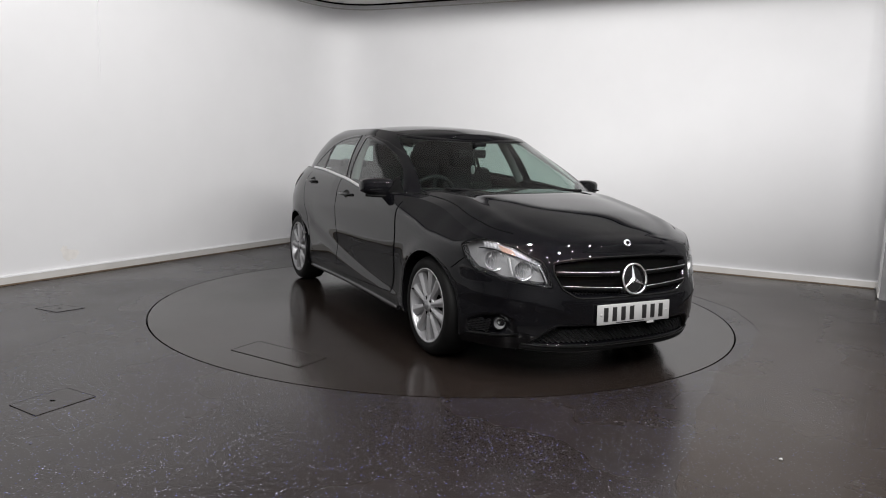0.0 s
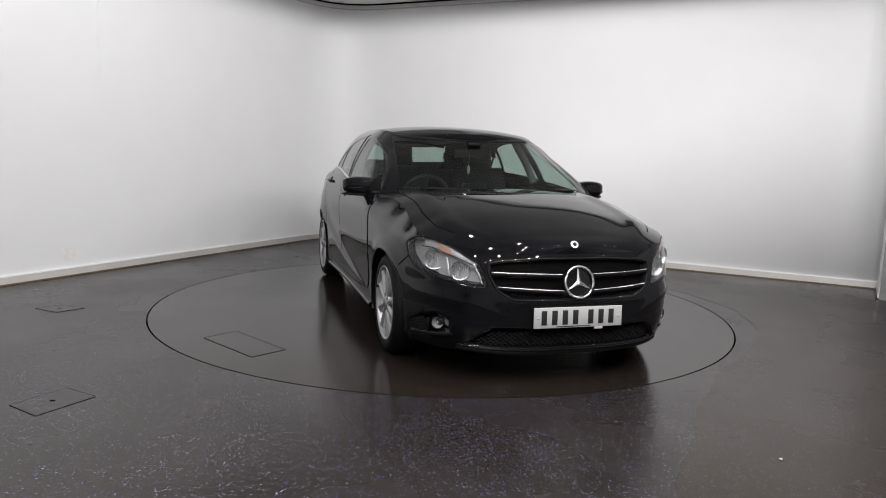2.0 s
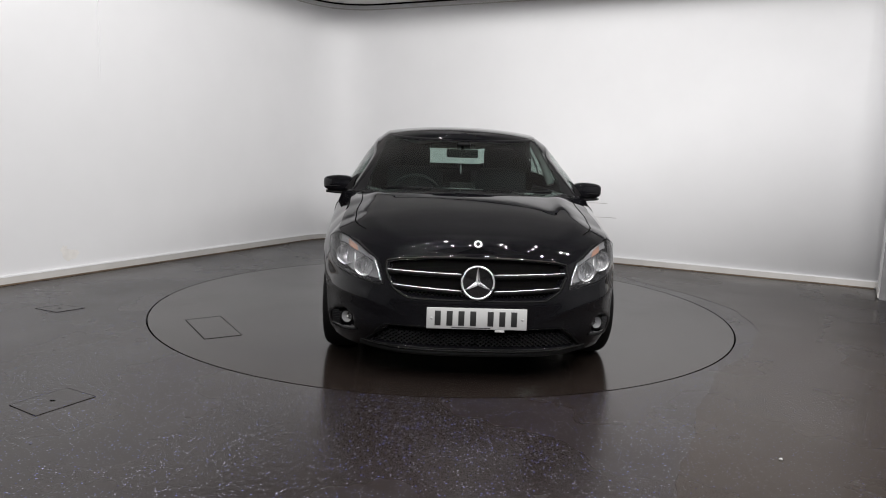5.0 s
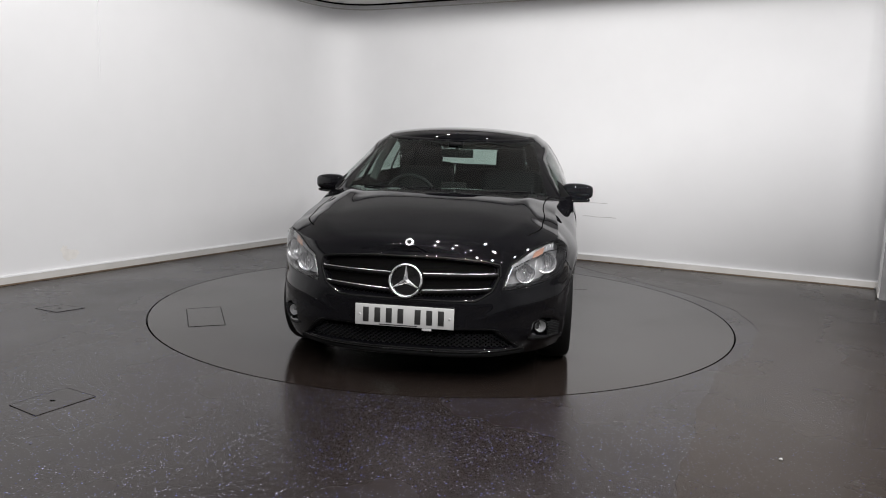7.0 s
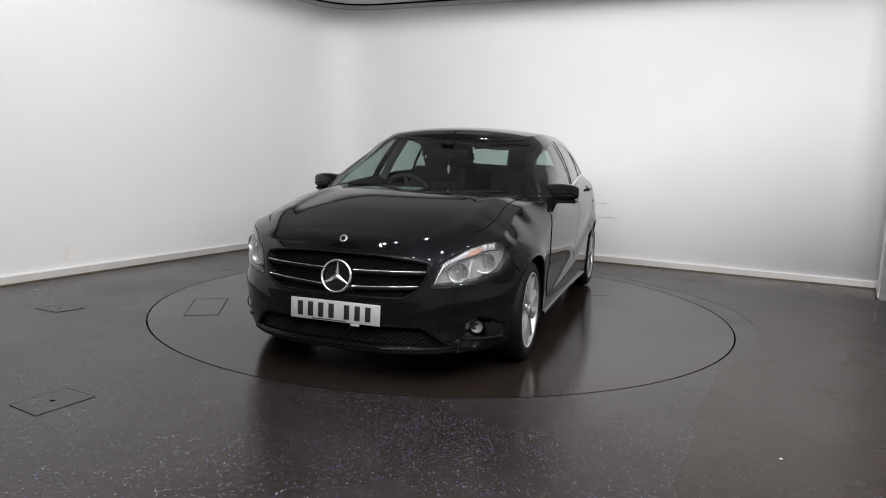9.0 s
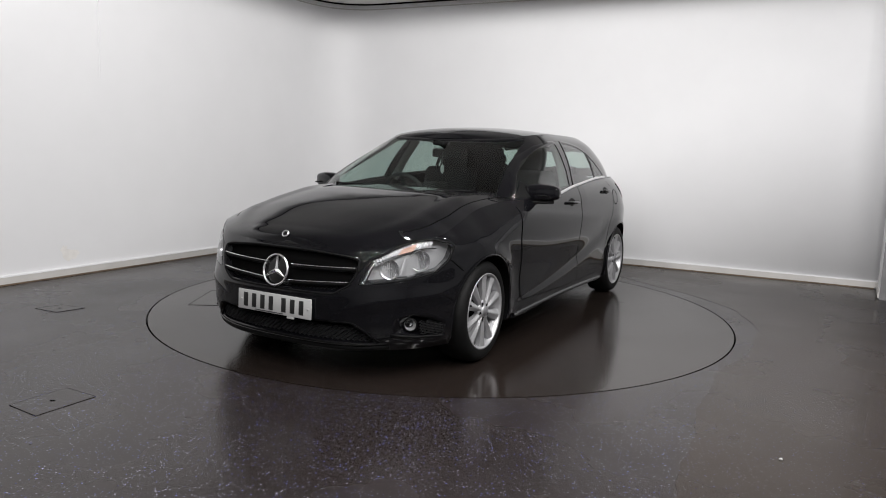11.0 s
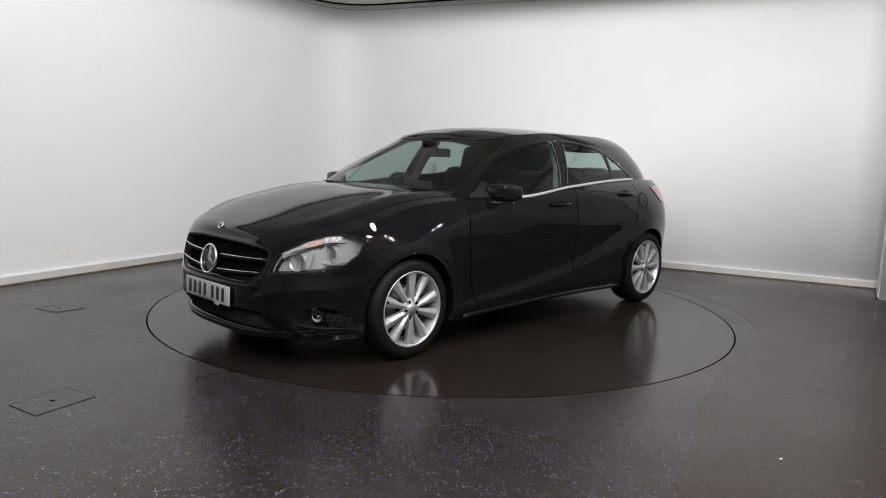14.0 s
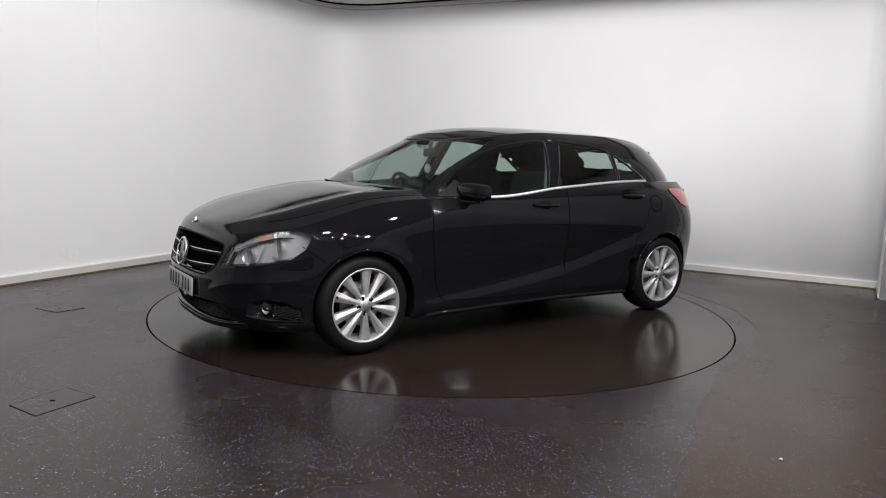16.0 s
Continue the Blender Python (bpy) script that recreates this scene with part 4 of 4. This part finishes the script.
part("parcel_shelf", box((0.62, 1.2, 0.03), (-1.62, 0, 0.955), 0.01), SEATM, car)


def seat(y):
    """A front seat with a bucket back and fixed headrest."""
    s = part("seat", box((0.50, 0.50, 0.18), (-0.05, y, 0.50), 0.06, 4), SEATM, car)
    lean = pose(0, 0, 0, 0, -14, 0)
    part("backrest", box((0.15, 0.48, 0.60), (-0.36, y, 0.80), 0.06, 4, lean), SEATM, s)
    part("headrest", box((0.09, 0.25, 0.24), (-0.475, y, 1.15), 0.04, 4, lean), SEATM, s)


seat(0.36)
seat(-0.36)
bench = part("rear_seat", box((0.48, 1.24, 0.18), (-0.86, 0, 0.52), 0.06, 4), SEATM, car)
part("backrest", box((0.14, 1.24, 0.52), (-1.14, 0, 0.80), 0.05, 4, pose(0, 0, 0, 0, -18, 0)), SEATM, bench)
for y in (-0.38, 0.38):
    part("headrest", box((0.08, 0.24, 0.13), (-1.23, y, 1.06), 0.03, 3), SEATM, bench)
STEER = pose(0.33, -0.345, 0.875, 0, -66, 0)
wheel_ob = part("steering_wheel", tube([(0.182 * math.cos(2 * math.pi * k / 40), 0.182 * math.sin(2 * math.pi * k / 40), 0) for k in range(40)], 0.0155, 10, True), DASHM, car)
wheel_ob.matrix_basis = STEER
part("boss", lathe([(0.065, -0.03), (0.06, 0.01), (0.001, 0.02)], 24), DASHM, wheel_ob)
for a in (0.0, math.pi, -math.pi / 2):
    part("arm", box((0.12, 0.03, 0.016), (0.115 * math.cos(a), 0.115 * math.sin(a), 0), 0.005, 2, Matrix.Rotation(a, 4, "Z")), DASHM, wheel_ob)
rvm = part("rear_view_mirror", box((0.03, 0.24, 0.065), (0.32, 0.0, 1.215), 0.012, 3), BLACK, car)
part("stem", tube([(0.33, 0, 1.235), (0.37, 0, 1.30)], 0.012, 8), BLACK, rvm)
part("sensor_box", box((0.10, 0.10, 0.03), (0.40, 0.0, 1.285), 0.01, 2), BLACK, rvm)
fresh = part("air_freshener", lathe([(0.001, -0.003), (0.021, -0.003), (0.024, 0.0), (0.021, 0.003), (0.001, 0.003)], 28), PLATE, car, "white oval air freshener hanging from the mirror")
fresh.matrix_basis = pose(0.36, -0.01, 1.094, 90, 0, 3) @ Matrix.Diagonal((1.25, 1.45, 1, 1))
part("cord", tube([(0, 0.02, 0), (0, 0.09, 0)], 0.001, 5), PLATE, fresh)
for side in (1, -1):
    part("pillar_trim", mirrored(tube([(-0.155, 0.77, 0.98), (-0.215, 0.71, 1.15), (-0.265, 0.62, 1.32)], 0.032, 8), side), LINER, car)

# ---- marks of the floor ----


def quad_lines(corners, width, z, name, mat, parent=None, shift=0.0):
    """Thin joint lines round a floor hatch."""
    verts, faces = ribbon(corners, lambda a, b, o: (a, b, z + o), width, True, 0.0006)
    return part(name, (verts, faces, False), mat, parent)


def densify(q, n=6):
    out = []
    for i in range(len(q)):
        a, b = Vector(q[i]), Vector(q[(i + 1) % len(q)])
        out += [tuple(a + (b - a) * k / n) for k in range(n)]
    return out


def to_table(pts, a):
    c, s = math.cos(radians(a)), math.sin(radians(a))
    return [(x * c + y * s, -x * s + y * c) for x, y in pts]


HATCH = to_table([(-1.90, -0.46), (-1.68, -0.35), (-1.48, -0.89), (-1.70, -0.98)], -98.36)
hatch = part("hatch", prism(HATCH, -0.002, 0.0015), DISC, turntable, "lift-out service hatch in the turntable top")
quad_lines(densify(HATCH), 0.007, 0.0016, "joint", FAINT, hatch)
part("seam", ribbon([(-0.78 - 0.26 * k / 8, 0.5 + 0.7 * k / 8) for k in range(9)], lambda a, b, o: (a, b, 0.0008 + o), 0.006, False, 0.0004), FAINT, turntable)
COVERS = (("floor_cover", [(-1.99, -2.51), (-1.86, -2.25), (-1.66, -2.36), (-1.80, -2.63)]), ("floor_cover", [(-2.95, -0.60), (-2.83, -0.46), (-2.62, -0.54), (-2.74, -0.70)]))
for nm, q in COVERS:
    cover = part(nm, prism(q, -0.02, 0.002), FLOOR)
    tagged(cover, "flush service cover let into the vinyl floor", "floor hatch", "floor hatches")
    quad_lines(densify(q), 0.0028, 0.0022, "joint", FAINT, cover)
    cx, cy = sum(a for a, _ in q) / 4, sum(b for _, b in q) / 4
    part("finger_hole", ([(cx + 0.014 * math.cos(k), cy + 0.009 * math.sin(k), 0.0028) for k in np.linspace(0, 6.0, 12)], [tuple(range(12))], False), GAP, cover)
EDGE = [(1.2, 2.75), (1.75, 1.75), (2.15, 1.0), (2.34, 0.58), (2.42, 0.14), (2.40, -0.26), (2.31, -0.55), (2.20, -0.79), (2.06, -1.06), (1.89, -1.31), (1.63, -1.62), (1.45, -1.95), (1.32, -2.22), (1.14, -2.62), (0.96, -3.01), (0.78, -3.45), (0.5, -4.2)]
wavy = [(x + 0.012 * math.sin(9 * y) + 0.006 * math.sin(31 * y), y + 0.010 * math.sin(11 * x)) for x, y in densify(EDGE, 6)[:-6]]
sheet = part("floor_sheet", prism(wavy + [(1.6, -4.4), (2.55, -1.75), (4.20, 1.16), (4.25, 1.42)], 0.0, 0.0012), BROWNM)
tagged(sheet, "browner newer sheet of vinyl floor beside the turntable", "floor", kind="structure")
crumb = part("crumb", lathe([(0.001, 0.0), (0.007, 0.001), (0.009, 0.004), (0.005, 0.009), (0.001, 0.010)], 7), PLATE)
crumb.matrix_world = pose(*CRUMB, 0.0005)
tagged(crumb, "tiny white crumb lying on the floor", "crumb")

# hairline scuffs on the back wall and a faint brown smear low on the long wall


def on_wall(origin, way, along, z, out):
    q = origin + way * along
    n = Vector((-way.y, way.x)) if way.x < 0 else Vector((way.y, -way.x))
    n = n if n.dot(Vector((0, -5)) - origin) > 0 else -n
    return (q.x + n.x * out, q.y + n.y * out, z)


SCUFF = material("grey_scuff", (0.52, 0.51, 0.50), 0.7, vary=0.1, scale=12)
SMEAR = material("brown_smear", (0.755, 0.735, 0.71), 0.6, vary=0.06, scale=18, vary2=0.06, scale2=5)
for a0, a1, z0, z1 in ((3.16, 3.76, 0.678, 0.684), (3.48, 3.87, 0.526, 0.524)):
    line = [(a0 + (a1 - a0) * k / 10, z0 + (z1 - z0) * k / 10 + 0.003 * math.sin(k)) for k in range(11)]
    mark = part("trim_scuff", ribbon(line, lambda a, b, o: on_wall(CORNER, BDIR, a, b, 0.0015 + o), 0.006, False, 0.0006), SCUFF)
    tagged(mark, "thin grey scuff line on the white wall", "scuff", kind="structure")
rng = random.Random(5)
for a0, z0, w, h in ((3.98, 0.19, 0.09, 0.06), (4.04, 0.24, 0.04, 0.05)):
    blot = spline_loop([(a0 + w * math.cos(t) * rng.uniform(0.5, 1.1), z0 + h * math.sin(t) * rng.uniform(0.5, 1.1)) for t in np.linspace(0, 2 * math.pi, 12)[:-1]], 3, 0.6)
    c = len(blot)
    verts = [on_wall(CORNER, LDIR, a, b, 0.0006) for a, b in blot] + [on_wall(CORNER, LDIR, a0, z0, 0.0008)]
    mark = part("trim_smear", (verts, [(k, (k + 1) % c, c) for k in range(c)], True), SMEAR)
    tagged(mark, "faint brown smear on the white wall", "stain", kind="structure")


def motions():
    """Turntable and car turn together about the table's centre at a steady rate."""
    px, py = 0.1163, -0.1118
    rows_t, rows_c = [], []
    for k in range(33):
        t = k * 0.5
        a = 27.84 - 5.171 * t - 90
        c, s = math.cos(radians(a)), math.sin(radians(a))
        rows_t.append((t, pose(0, 0, 0, 0, 0, a)))
        rows_c.append((t, pose(-px * c + py * s, -px * s - py * c, 0.0005, 0, 0, a)))
    walk(turntable, rows_t)
    walk(car, rows_c)


motions()
